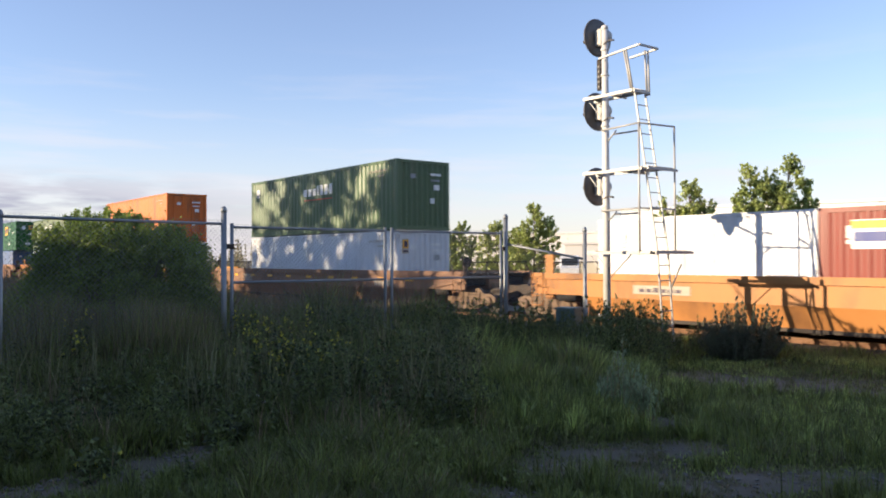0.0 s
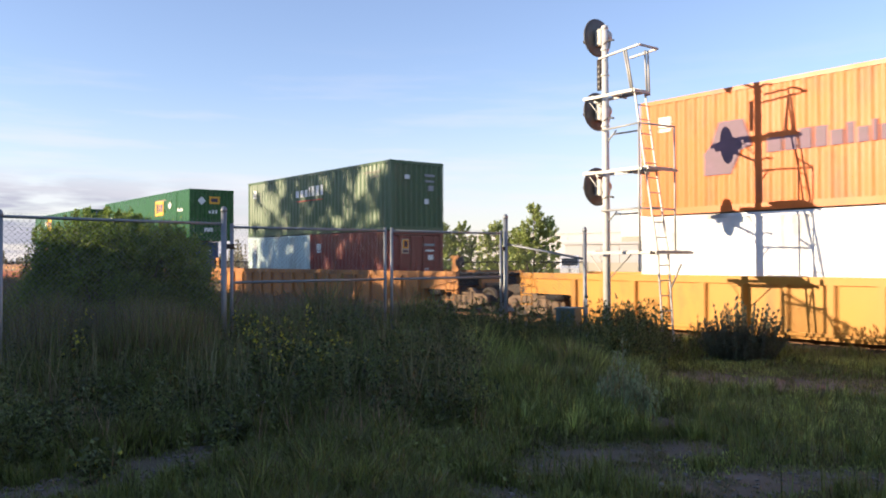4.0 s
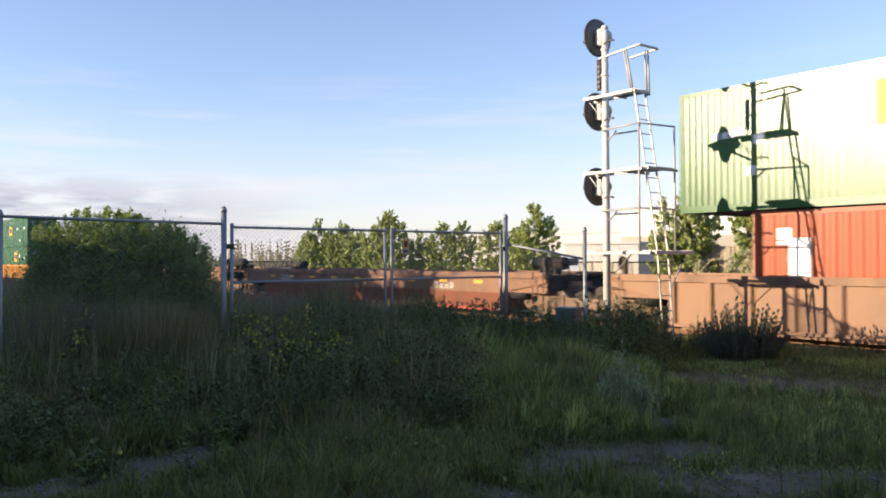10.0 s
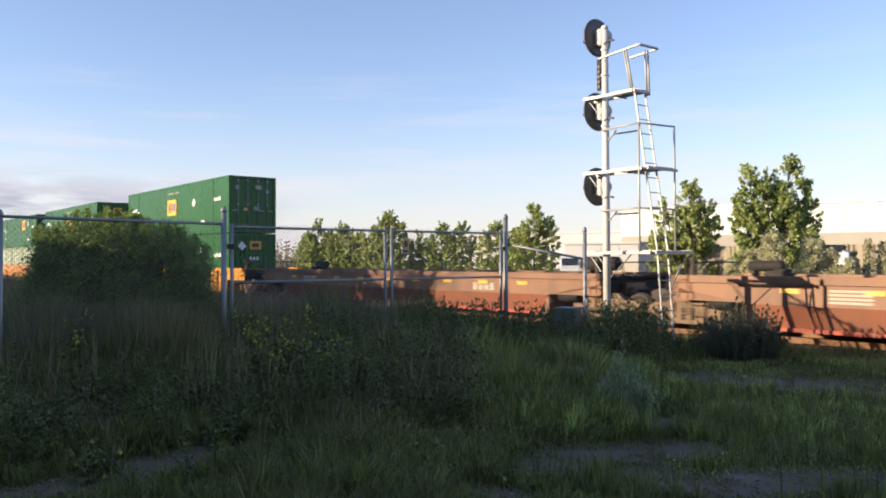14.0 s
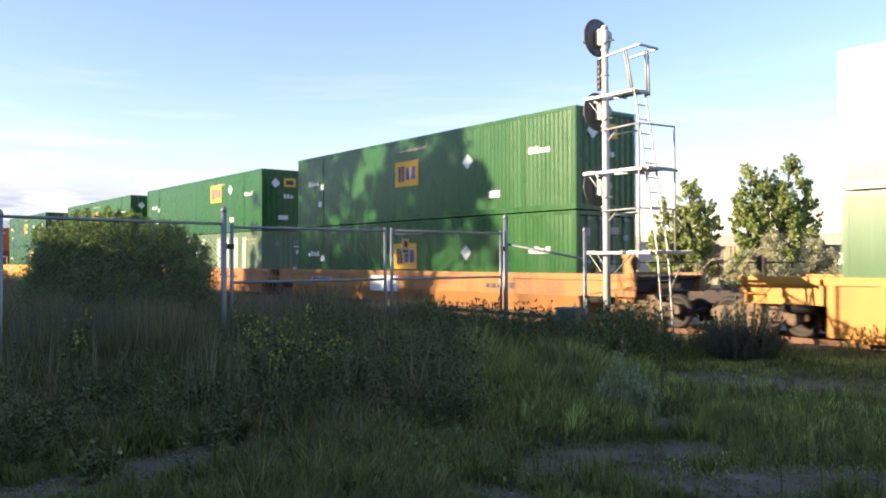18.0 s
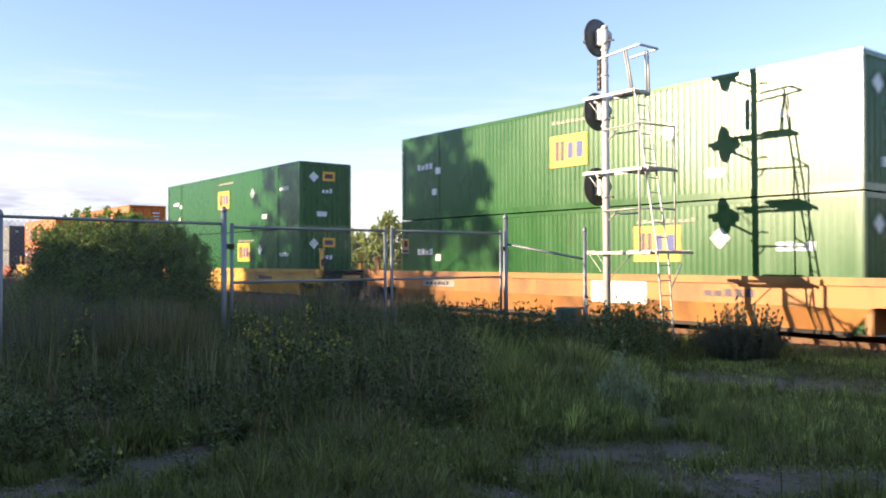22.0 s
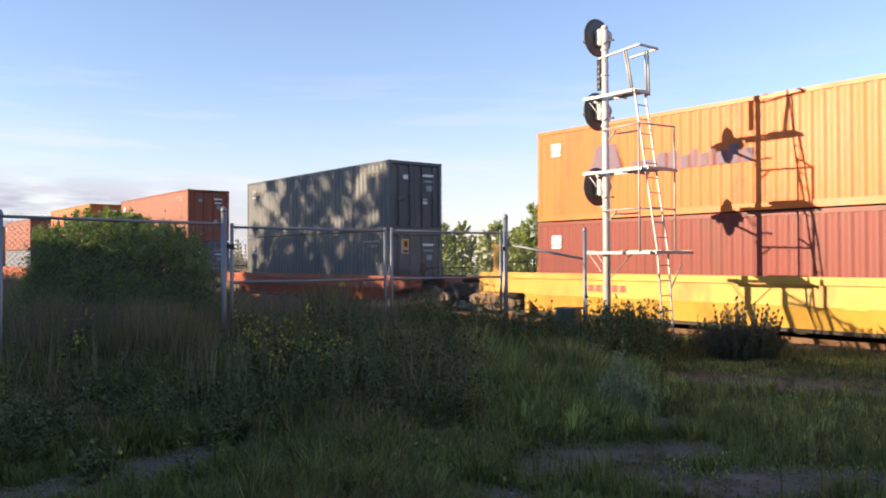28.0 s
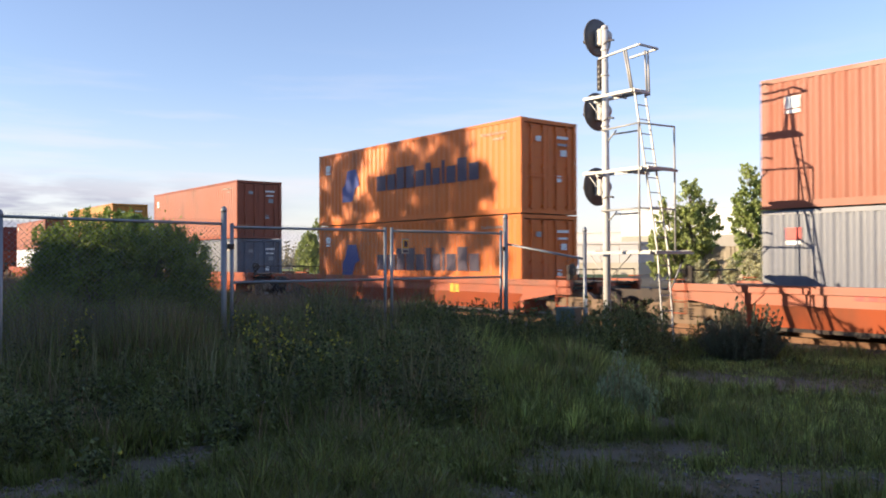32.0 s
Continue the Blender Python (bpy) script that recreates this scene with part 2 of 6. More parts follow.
def lathe(bm, profile, sides=24, m=None):
    """Turns (radius, height) pairs round z."""
    rings = []
    for r, h in profile:
        rings.append([bm.verts.new((r * math.cos(2 * math.pi * i / sides), r * math.sin(2 * math.pi * i / sides), h)) for i in range(sides)])
    for a, b in zip(rings, rings[1:]):
        for i in range(sides):
            j = (i + 1) % sides
            f = bm.faces.new((a[i], a[j], b[j], b[i]))
            f.smooth = True
    bm.faces.new(rings[0][::-1])
    bm.faces.new(rings[-1])
    if m is not None:
        bmesh.ops.transform(bm, matrix=m, verts=[v for r in rings for v in r])


def slab(bm, outline, t, m=None):
    """Extrudes an outline in the xz plane by t along y, centred."""
    a = [bm.verts.new((x, -t / 2, z)) for x, z in outline]
    b = [bm.verts.new((x, t / 2, z)) for x, z in outline]
    bm.faces.new(a)
    bm.faces.new(b[::-1])
    for i in range(len(a)):
        j = (i + 1) % len(a)
        bm.faces.new((a[j], a[i], b[i], b[j]))
    if m is not None:
        bmesh.ops.transform(bm, matrix=m, verts=a + b)


SHARED = {}


def shared(key, make):
    if key not in SHARED:
        bm = bmesh.new()
        make(bm)
        bmesh.ops.recalc_face_normals(bm, faces=bm.faces)
        SHARED[key] = mesh_of(bm, key if isinstance(key, str) else key[0])
    return SHARED[key]


# ---- containers ----
def corrugated(bm, length, z0, z1, y, out, period=0.278, depth=0.036):
    """A corrugated sheet along x at y; out is +1 or -1, the side that faces away from the box."""
    n = max(1, round(length / period))
    p = length / n
    prof = []
    for i in range(n):
        x = -length / 2 + i * p
        prof += [(x, 0), (x + 0.26 * p, 0), (x + 0.5 * p, -depth), (x + 0.76 * p, -depth)]
    prof.append((length / 2, 0))
    lo = [bm.verts.new((x, y + out * d, z0)) for x, d in prof]
    hi = [bm.verts.new((x, y + out * d, z1)) for x, d in prof]
    for i in range(len(prof) - 1):
        bm.faces.new((lo[i], lo[i + 1], hi[i + 1], hi[i]))


def frame_mesh(L, W, H):
    def make(bm):
        w = W / 2
        for s in (-1, 1):
            box(bm, -L / 2, L / 2, s * w - 0.06 * (s > 0), s * w + 0.06 * (s < 0), 0.0, 0.16)
            box(bm, -L / 2, L / 2, s * w - 0.06 * (s > 0), s * w + 0.06 * (s < 0), H - 0.10, H)
            for e in (-1, 1):
                x0, x1 = sorted((e * L / 2, e * (L / 2 - 0.14)))
                y0, y1 = sorted((s * w, s * (w - 0.14)))
                box(bm, x0, x1, y0, y1, 0.16, H - 0.1)
        for e in (-1, 1):
            x0, x1 = sorted((e * L / 2, e * (L / 2 - 0.1)))
            box(bm, x0, x1, -w + 0.06, w - 0.06, 0.0, 0.15)
            box(bm, x0, x1, -w + 0.06, w - 0.06, H - 0.12, H)
        if L > 14:   # lifting posts of a long domestic box
            for x in (-6.0, 6.0):
                for s in (-1, 1):
                    y0, y1 = sorted((s * (w + 0.004), s * (w - 0.1)))
                    box(bm, x - 0.09, x + 0.09, y0, y1, 0.16, H - 0.1)
    return shared(("frame", L, W, H), make)


def door_mesh(W, H):
    def make(bm):
        w = W / 2 - 0.16
        n = 5
        h = H - 0.30
        for i in range(n):   # pressed panels
            z0 = i * h / n
            box(bm, -0.02, 0.02, 0, w, z0 + 0.02, z0 + h / n - 0.02)
        box(bm, -0.03, 0.004, 0, w, 0, h)
        for y in (0.03, w - 0.03):
            box(bm, -0.02, 0.03, y - 0.03, y + 0.03, 0, h)
    return shared(("door", W, H), make)


def lock_mesh(H):
    def make(bm):
        h = H - 0.2
        bar(bm, (0, 0, 0), (0, 0, h), 0.02, 6)
        for z in (0.12, h - 0.12, h * 0.5):
            box(bm, -0.03, 0.03, -0.06, 0.06, z - 0.04, z + 0.04)
        flat_bar(bm, (0.02, 0, 1.05), (0.03, 0.34, 1.02), 0.02, 0.05)
    return shared(("lock", H), make)


def side_mesh(L, W, H, side):
    fine = 0.17 if L > 14 else 0.278

    def make(bm):
        corrugated(bm, L - 0.27, 0.155, H - 0.095, side * (W / 2 - 0.012), side, fine, 0.003 if L > 14 else 0.022)
    return shared(("side", L, W, H, side), make)


def end_mesh(W, H):
    def make(bm):
        corrugated(bm, W - 0.27, 0.145, H - 0.115, 0.0, -1, 0.25, 0.04)
        bmesh.ops.rotate(bm, verts=bm.verts, cent=(0, 0, 0), matrix=Matrix.Rotation(radians(90), 3, "Z"))
    return shared(("end", W, H), make)


def roof_mesh(L, W, H):
    def make(bm):
        n = 24
        lo, hi, p = H - 0.035, H - 0.015, (L - 0.2) / 24
        top = []
        for i in range(n):    # pressed ridges across the roof
            x0 = -L / 2 + 0.1 + i * p
            top += [(x0 + 0.03, lo), (x0 + 0.05, hi), (x0 + p - 0.05, hi), (x0 + p - 0.03, lo)]
        e = L / 2 - 0.05
        slab(bm, [(-e, H - 0.09), (-e, lo)] + top + [(e, lo), (e, H - 0.09)], W - 0.12)
    return shared(("roof", L, W, H), make)


def floor_mesh(L, W):
    def make(bm):
        box(bm, -L / 2 + 0.1, L / 2 - 0.1, -W / 2 + 0.065, W / 2 - 0.065, 0.03, 0.14)
    return shared(("deck", L, W), make)


def casting_mesh():
    def make(bm):
        box(bm, -0.09, 0.09, -0.082, 0.082, -0.06, 0.06)
        box(bm, -0.06, 0.06, -0.085, 0.085, -0.025, 0.025)
    return shared("corner_casting", make)


def plate_mesh(w, h, t=0.006):
    """A thin plate in the xz plane."""
    def make(bm):
        box(bm, -w / 2, w / 2, -t / 2, t / 2, -h / 2, h / 2)
    return shared(("plate", round(w, 3), round(h, 3), t), make)


def letters_mesh(widths, h, seed):
    """A row of plain blocks on a thin base line that stand in for small print."""
    def make(bm):
        rng = random.Random(seed)
        x = -sum(widths) / 2 - 0.035 * len(widths)
        lo, base = -h / 2, -h / 2 + 0.012
        outline = [(x, lo)]
        tops = []
        for w in widths:
            hh = h * rng.choice((1.0, 1.0, 0.74, 0.74))
            tops += [(x, base), (x, lo + hh), (x + w, lo + hh), (x + w, base)]
            x += w + 0.07
        outline += tops + [(x - 0.07, lo)]
        slab(bm, outline, 0.006)
    return shared(("letters", tuple(widths), h, seed), make)


def word(root, widths, h, material, x, y, z, seed, label, gap=0.09):
    """A large word as separate plain blocks under one painted strip."""
    rng = random.Random(seed)
    total = sum(widths) + gap * (len(widths) - 1)
    u = -total / 2
    for w in widths:
        hh = h * rng.choice((1.0, 0.72, 0.72, 1.0))
        put("lettering", plate_mesh(w, hh), material, root, pose(x + u + w / 2, y, z - h / 2 + hh / 2), label)
        u += w + gap


def container(x, z, L, H, colour, words, doors=True, logo="", at=0.0, stripes=False, seed=0):
    """A box at train place x (its middle) and height z; at: the emblem's distance behind the middle."""
    W = 2.6 if L > 14 else 2.438
    root = tagged(new("shipping_container"), words, "container", "containers on the train")
    root.matrix_basis = pose(x, TRACK_Y, z)
    rng = random.Random(seed)
    put("frame", frame_mesh(L, W, H), colour, root)
    for s in (-1, 1):
        put("side_panel", side_mesh(L, W, H, s), colour, root)
    put("roof", roof_mesh(L, W, H), colour, root)
    put("deck", floor_mesh(L, W), STEEL, root)
    ends = (1, -1)
    for e in ends:
        is_door = doors == (e > 0)
        if is_door:
            for s in (-1, 1):
                d = put("door", door_mesh(W, H), colour, root, Matrix.Translation((e * (L / 2 - 0.06), 0, 0.15)) @ Matrix.Diagonal((e, s, 1, 1)))
                for y in (0.28, 0.80):
                    put("locking_bar", lock_mesh(H), GALV if L > 14 else colour, d, pose(0.06, y, -0.05))
        else:
            put("end_wall", end_mesh(W, H), colour, root, Matrix.Translation((e * (L / 2 - 0.012), 0, 0)) @ Matrix.Diagonal((e, 1, 1, 1)))
    cm = casting_mesh()
    for e in (-1, 1):
        for s in (-1, 1):
            for zz in (0.06, H - 0.055):
                xx = 6.0 if L > 14 else L / 2 - 0.084
                put("corner_casting", cm, colour, root, pose(e * xx, s * (W / 2 - 0.078), zz))
    y = -W / 2 - 0.006
    mid = H * 0.5
    if logo in ("square", "square_high"):
        mid = H * (0.7 if logo == "square_high" else 0.57 if abs(at) < 0.5 else 0.66)
        plate = put("emblem", plate_mesh(1.4, 0.9), LOGO_YELLOW, root, pose(-at, y, mid), "amber square emblem plate")
        for k, (dx, w, h) in enumerate(((-0.42, 0.14, 0.56), (-0.22, 0.14, 0.56), (0.08, 0.2, 0.44), (0.42, 0.24, 0.44))):
            put("emblem_shape", plate_mesh(w, h), LOGO_INK if k < 2 else LOGO_BLUE, plate, pose(dx, -0.007, 0.0))
        put("placard", plate_mesh(0.36, 0.36), MARK_WHITE, root, pose(-at + (-1.3 if at > 0.5 else 1.8 if at < -1.0 else 3.4), y - 0.003, mid + 0.1, 0, 45), "white diamond placard")
        put("marking", letters_mesh([0.11] * 10, 0.09, seed), DULL_WHITE, root, pose(-at + 0.3, y, H - 0.42))
        put("marking", letters_mesh([0.16] * 4, 0.2, seed + 1), MARK_WHITE, root, pose(L / 2 - 1.4, y, H * 0.62))
        put("marking", letters_mesh([0.16] * 4, 0.2, seed + 1), MARK_WHITE, root, pose(-L / 2 + 1.4, y, H * 0.62))
        put("marking", plate_mesh(0.5, 0.22), MARK_WHITE, root, pose(L / 2 - 3.4, y, 0.62))
        for dx, dz in ((0.7, 0.9), (0.9, 1.6)):
            put("label_plate", plate_mesh(0.26, 0.22), MARK_WHITE, root, pose(-L / 2 + 1.2 + dx, y, dz))
        if not doors:
            xe = L / 2 + 0.006
            q = put("emblem", plate_mesh(0.62, 0.42), LOGO_YELLOW, root, pose(xe, 0.15, H - 0.6, 0, 0, 90), "amber emblem plate")
            put("emblem_shape", plate_mesh(0.4, 0.2), LOGO_INK, q, pose(0, -0.007, 0))
            put("placard", plate_mesh(0.34, 0.34), MARK_WHITE, root, pose(xe, -0.6, H - 0.65, 0, 0, 90) @ pose(0, 0, 0, 0, 45), "white diamond placard")
            put("marking", letters_mesh([0.12] * 3, 0.2, seed), MARK_WHITE, root, pose(xe, 0.1, H - 1.25, 0, 0, 90))
            put("label_plate", plate_mesh(0.5, 0.22), MARK_WHITE, root, pose(xe, -0.2, 0.62, 0, 0, 90))
        else:
            xe = L / 2 + 0.02
            for yy, zz, w, h in ((-0.85, H - 0.6, 0.2, 0.22), (0.3, H - 0.55, 0.36, 0.2), (0.8, H - 0.75, 0.2, 0.16), (0.2, 1.25, 0.3, 0.2), (-0.4, 1.2, 0.2, 0.14)):
                put("label_plate", plate_mesh(w, h), (DULL_WHITE, LOGO_YELLOW, GALV)[int(abs(yy * 10)) % 3], root, pose(xe, yy, zz, 0, 0, 90))
    elif logo in ("long_word", "small_word"):
        big = logo == "long_word"
        em = shared(("slant", big), lambda q: slab(q, [(-0.62, -0.62), (0.10, -0.62), (0.34, -0.1), (0.62, 0.0), (0.42, 0.62), (-0.22, 0.62), (-0.42, 0.1), (-0.62, -0.1)], 0.006))
        put("emblem", em, LOGO_BLUE if big else FADED_INK, root, pose(-3.6, y, mid + 0.05), "slanted blue emblem")
        if big:
            word(root, [0.62, 0.5, 0.5, 0.5, 0.5, 0.3, 0.42, 0.16, 0.5, 0.5, 0.5], 0.78, LOGO_INK, 1.2, y, mid + 0.1, 5, "dark blue lettering block")
        else:
            word(root, [0.36, 0.28, 0.28, 0.28, 0.28, 0.16, 0.24, 0.1, 0.28, 0.28, 0.28], 0.44, FADED_INK, -0.9, y, mid + 0.05, 5, "faded dark blue lettering block", 0.06)
    elif logo == "short_word":
        word(root, [0.32, 0.26, 0.26, 0.26, 0.26, 0.14, 0.22, 0.1, 0.26, 0.26, 0.26], 0.42, RED_ORANGE, 0.5, y, H * 0.36, 6, "faded red lettering block", 0.06)
        put("emblem", plate_mesh(0.6, 0.55), LOGO_BLUE, root, pose(-2.0, y, H * 0.42), "faded blue emblem")
    elif logo == "plate":
        sign = put("sign_panel", plate_mesh(1.4, 0.6), MARK_WHITE, root, pose(-1.65, y, H * 0.78), "white, blue and yellow panel")
        put("sign_band", plate_mesh(1.4, 0.16), LOGO_YELLOW, sign, pose(0, -0.007, 0.2))
        put("sign_band", plate_mesh(0.9, 0.2), LOGO_BLUE, sign, pose(-0.2, -0.007, -0.05))
    elif logo == "tall_plate":
        put("label_plate", plate_mesh(0.5, 1.1), MARK_WHITE, root, pose(-L / 2 + 1.1, y - 0.004, H * 0.55), "tall white plate")
    elif logo == "word":
        word(root, [0.27, 0.26, 0.25, 0.10, 0.23, 0.26, 0.22], 0.42, MARK_WHITE, -at, y, H * 0.70, 3, "white lettering block", 0.13)
        put("marking", plate_mesh(2.3, 0.04), MARK_RED, root, pose(-at, y, H * 0.70 - 0.38), "thin red line")
    if not logo.startswith("square"):
        put("label_plate", plate_mesh(0.34, 0.26), MARK_RED if colour is GREY_BLUE else DULL_WHITE if colour is SLATE else MARK_WHITE, root, pose(-L / 2 + 0.75, y, H * 0.80))
        put("label_plate", plate_mesh(0.34, 0.08), MARK_WHITE, root, pose(-L / 2 + 0.75, y, H * 0.80 - 0.20))
        if L > 7:
            put("marking", letters_mesh([0.055] * 10, 0.08, seed), DULL_WHITE, root, pose(L / 2 - 1.2, y, H - 0.36))
            put("marking", letters_mesh([0.055] * 4, 0.08, seed + 2), DULL_WHITE, root, pose(L / 2 - 1.0, y, H - 0.54))
        xe = L / 2 + 0.02
        for yy, zz, w, h in ((0.55, H - 0.5, 0.5, 0.09), (0.55, H - 0.72, 0.42, 0.07), (0.6, H - 0.98, 0.26, 0.2), (-0.5, H - 0.6, 0.22, 0.16), (0.4, 1.1, 0.2, 0.2)):
            put("label_plate", plate_mesh(w, h), MARK_WHITE if rng.random() < 0.6 else GALV, root, pose(xe, yy, zz, 0, 0, 90))
    if stripes:
        n = 15
        for i in range(n):
            if i % 5 != 4:
                put("stripe", plate_mesh(0.42 if i % 3 else 0.62, H - 0.5), STRIPE_WHITE, root, pose(-L / 2 + 0.9 + i * (L - 1.8) / (n - 1), y - 0.002, H / 2), "broad white stripe")
    return root


# ---- well cars ----
def wheelset_mesh():
    def make(bm):
        for s in (-1, 1):
            prof = [(0.10, -0.07), (0.30, -0.05), (0.34, -0.065), (0.425, -0.065), (0.45, -0.06 + 0.02), (0.45, -0.035), (0.42, -0.02), (0.415, 0.07), (0.34, 0.07), (0.32, 0.03), (0.14, 0.02), (0.12, 0.10), (0.09, 0.10)]
            lathe(bm, prof, 28, Matrix.Translation((0, s * 0.72, 0)) @ Matrix.Rotation(radians(-90 * s), 4, "X"))
        bar(bm, (0, -1.0, 0), (0, 1.0, 0), 0.075, 10)
    return shared("wheelset", make)


def frame_side_mesh():
    def make(bm):
        out = [(-1.18, 0.40), (-1.18, 0.56), (-0.98, 0.66), (-0.62, 0.66), (-0.42, 0.84), (0.42, 0.84), (0.62, 0.66), (0.98, 0.66), (1.18, 0.56), (1.18, 0.40), (1.0, 0.36), (0.70, 0.44), (0.46, 0.24), (0.34, 0.16), (-0.34, 0.16), (-0.46, 0.24), (-0.70, 0.44), (-1.0, 0.36)]
        slab(bm, out, 0.14)
        for x in (-0.88, 0.88):   # bearing caps
            lathe(bm, [(0.16, -0.04), (0.16, 0.03), (0.11, 0.06), (0.05, 0.065)], 14, Matrix.Translation((x, -0.09, 0.43)) @ Matrix.Rotation(radians(90), 4, "X"))
        for x in (-0.42, 0.42):
            box(bm, x - 0.06, x + 0.06, -0.11, 0.11, 0.30, 0.72)
    return shared("truck_side", make)


def spring_mesh():
    def make(bm):
        for k in range(5):
            z = 0.26 + k * 0.06
            lathe(bm, [(0.085, z), (0.105, z + 0.018), (0.105, z + 0.032), (0.085, z + 0.05)], 12)
    return shared("spring", make)


def bogie(car, x):
    b = put("truck", shared("bolster", lambda q: (box(q, -0.22, 0.22, -1.0, 1.0, 0.42, 0.74), box(q, -0.32, 0.32, -0.32, 0.32, 0.70, 0.98), box(q, -0.47, -0.37, -0.8, 0.8, 0.34, 0.44), box(q, 0.37, 0.47, -0.8, 0.8, 0.34, 0.44))), RUST, car, pose(x, 0, 0))
    for s in (-1, 1):
        put("side_frame", frame_side_mesh(), RUST, b, pose(0, s * 1.02, 0, 0, 0, 0 if s < 0 else 180))
        for sx in (-0.14, 0.14):
            put("spring", spring_mesh(), STEEL, b, pose(sx, s * 1.02, 0))
    for sx in (-0.88, 0.88):
        WHEELS.append((car, put("wheelset", wheelset_mesh(), WHEEL, b, pose(sx, 0, 0.425)), sx))
    return b


SKIRT_RUST = paint("skirt_rust", (0.25, 0.085, 0.045), 0.6, (0.16, 0.08, 0.05), 0.45)
WHEELS = []
MOVING = []


def chord_mesh(half, over, tall):
    return shared(("top_chord", half, over, tall), lambda q: box(q, -half - over, half + over, -0.05, 0.10, tall - 0.17, tall))


def plate_side_mesh(half, tall, low=0.74):
    return shared(("side_plate", half, tall, low), lambda q: box(q, -half - 0.15, half + 0.15, 0.02, 0.05, low, tall - 0.17))


def sill_mesh(half):
    """The bottom flange of a straight-sided car, with the dark web under it."""
    def make(bm):
        box(bm, -half - 0.1, half + 0.1, -0.035, 0.06, 0.12, 0.19)
        box(bm, -half + 0.2, half - 0.2, 0.06, 0.16, 0.04, 0.12)
    return shared(("straight_sill", half), make)


def skirt_mesh(half):
    def make(bm):
        a, b = half + 0.15, half - 0.35
        vs = [bm.verts.new(p) for p in ((-a, 0.02, 0.74), (a, 0.02, 0.74), (b, 0.20, 0.22), (-b, 0.20, 0.22), (-a, 0.06, 0.74), (a, 0.06, 0.74), (b, 0.24, 0.22), (-b, 0.24, 0.22))]
        for f in ((0, 1, 2, 3), (7, 6, 5, 4), (0, 4, 5, 1), (1, 5, 6, 2), (2, 6, 7, 3), (3, 7, 4, 0)):
            bm.faces.new([vs[i] for i in f])
    return shared(("skirt", half), make)


def flange_mesh(half):
    return shared(("lower_flange", half), lambda q: box(q, -half + 0.35, half - 0.35, 0.14, 0.30, 0.17, 0.25))


def bracket_mesh(over, tall):
    return shared(("end_bracket", over, tall), lambda q: slab(q, [(0.15, tall - 0.17), (over, tall - 0.17), (over, tall - 0.30), (0.15, tall - 0.62)], 0.03))


def side_ladder(car, tall, colour, m):
    """Two uprights and four rungs on the end of a car's side."""
    up = shared(("ladder_upright", tall), lambda q: bar(q, (0, 0, 0.42), (0, 0, tall + 0.02), 0.018, 6))
    rung = shared("ladder_rung", lambda q: bar(q, (0, 0, 0), (-0.42, 0, 0), 0.016, 6))
    l = put("side_ladder", up, colour, car, m)
    put("upright", up, colour, l, pose(-0.42, 0, 0))
    for k in range(4):
        put("rung", rung, colour, l, pose(0, 0, 0.45 + k * 0.27))


def rib_mesh(tall):
    """A pressed channel post on a straight car side."""
    def make(bm):
        lo, hi = 0.19, tall - 0.17
        for x0, x1, y0, y1 in ((-0.075, 0.075, -0.062, -0.05), (-0.075, -0.063, -0.05, 0.02), (0.063, 0.075, -0.05, 0.02)):
            box(bm, x0, x1, y0, y1, lo, hi)
        box(bm, -0.11, 0.11, -0.012, 0.02, lo, lo + 0.09)
    return shared(("rib", tall), make)


def reach_of(over, gap):
    return min(over, gap - 0.1)


def end_sill_side(bm, reach, tall):
    """A flanged sill from the well to the end of the car, and the posts that carry the chord."""
    box(bm, 0.16, reach - 0.05, 0.0, 0.03, 0.80, 1.00)
    box(bm, 0.16, reach - 0.05, -0.05, 0.03, 0.77, 0.80)
    for u in (0.42, 0.72, 0.96):
        box(bm, reach * u - 0.06, reach * u + 0.06, 0.0, 0.03, 1.00, tall - 0.17)


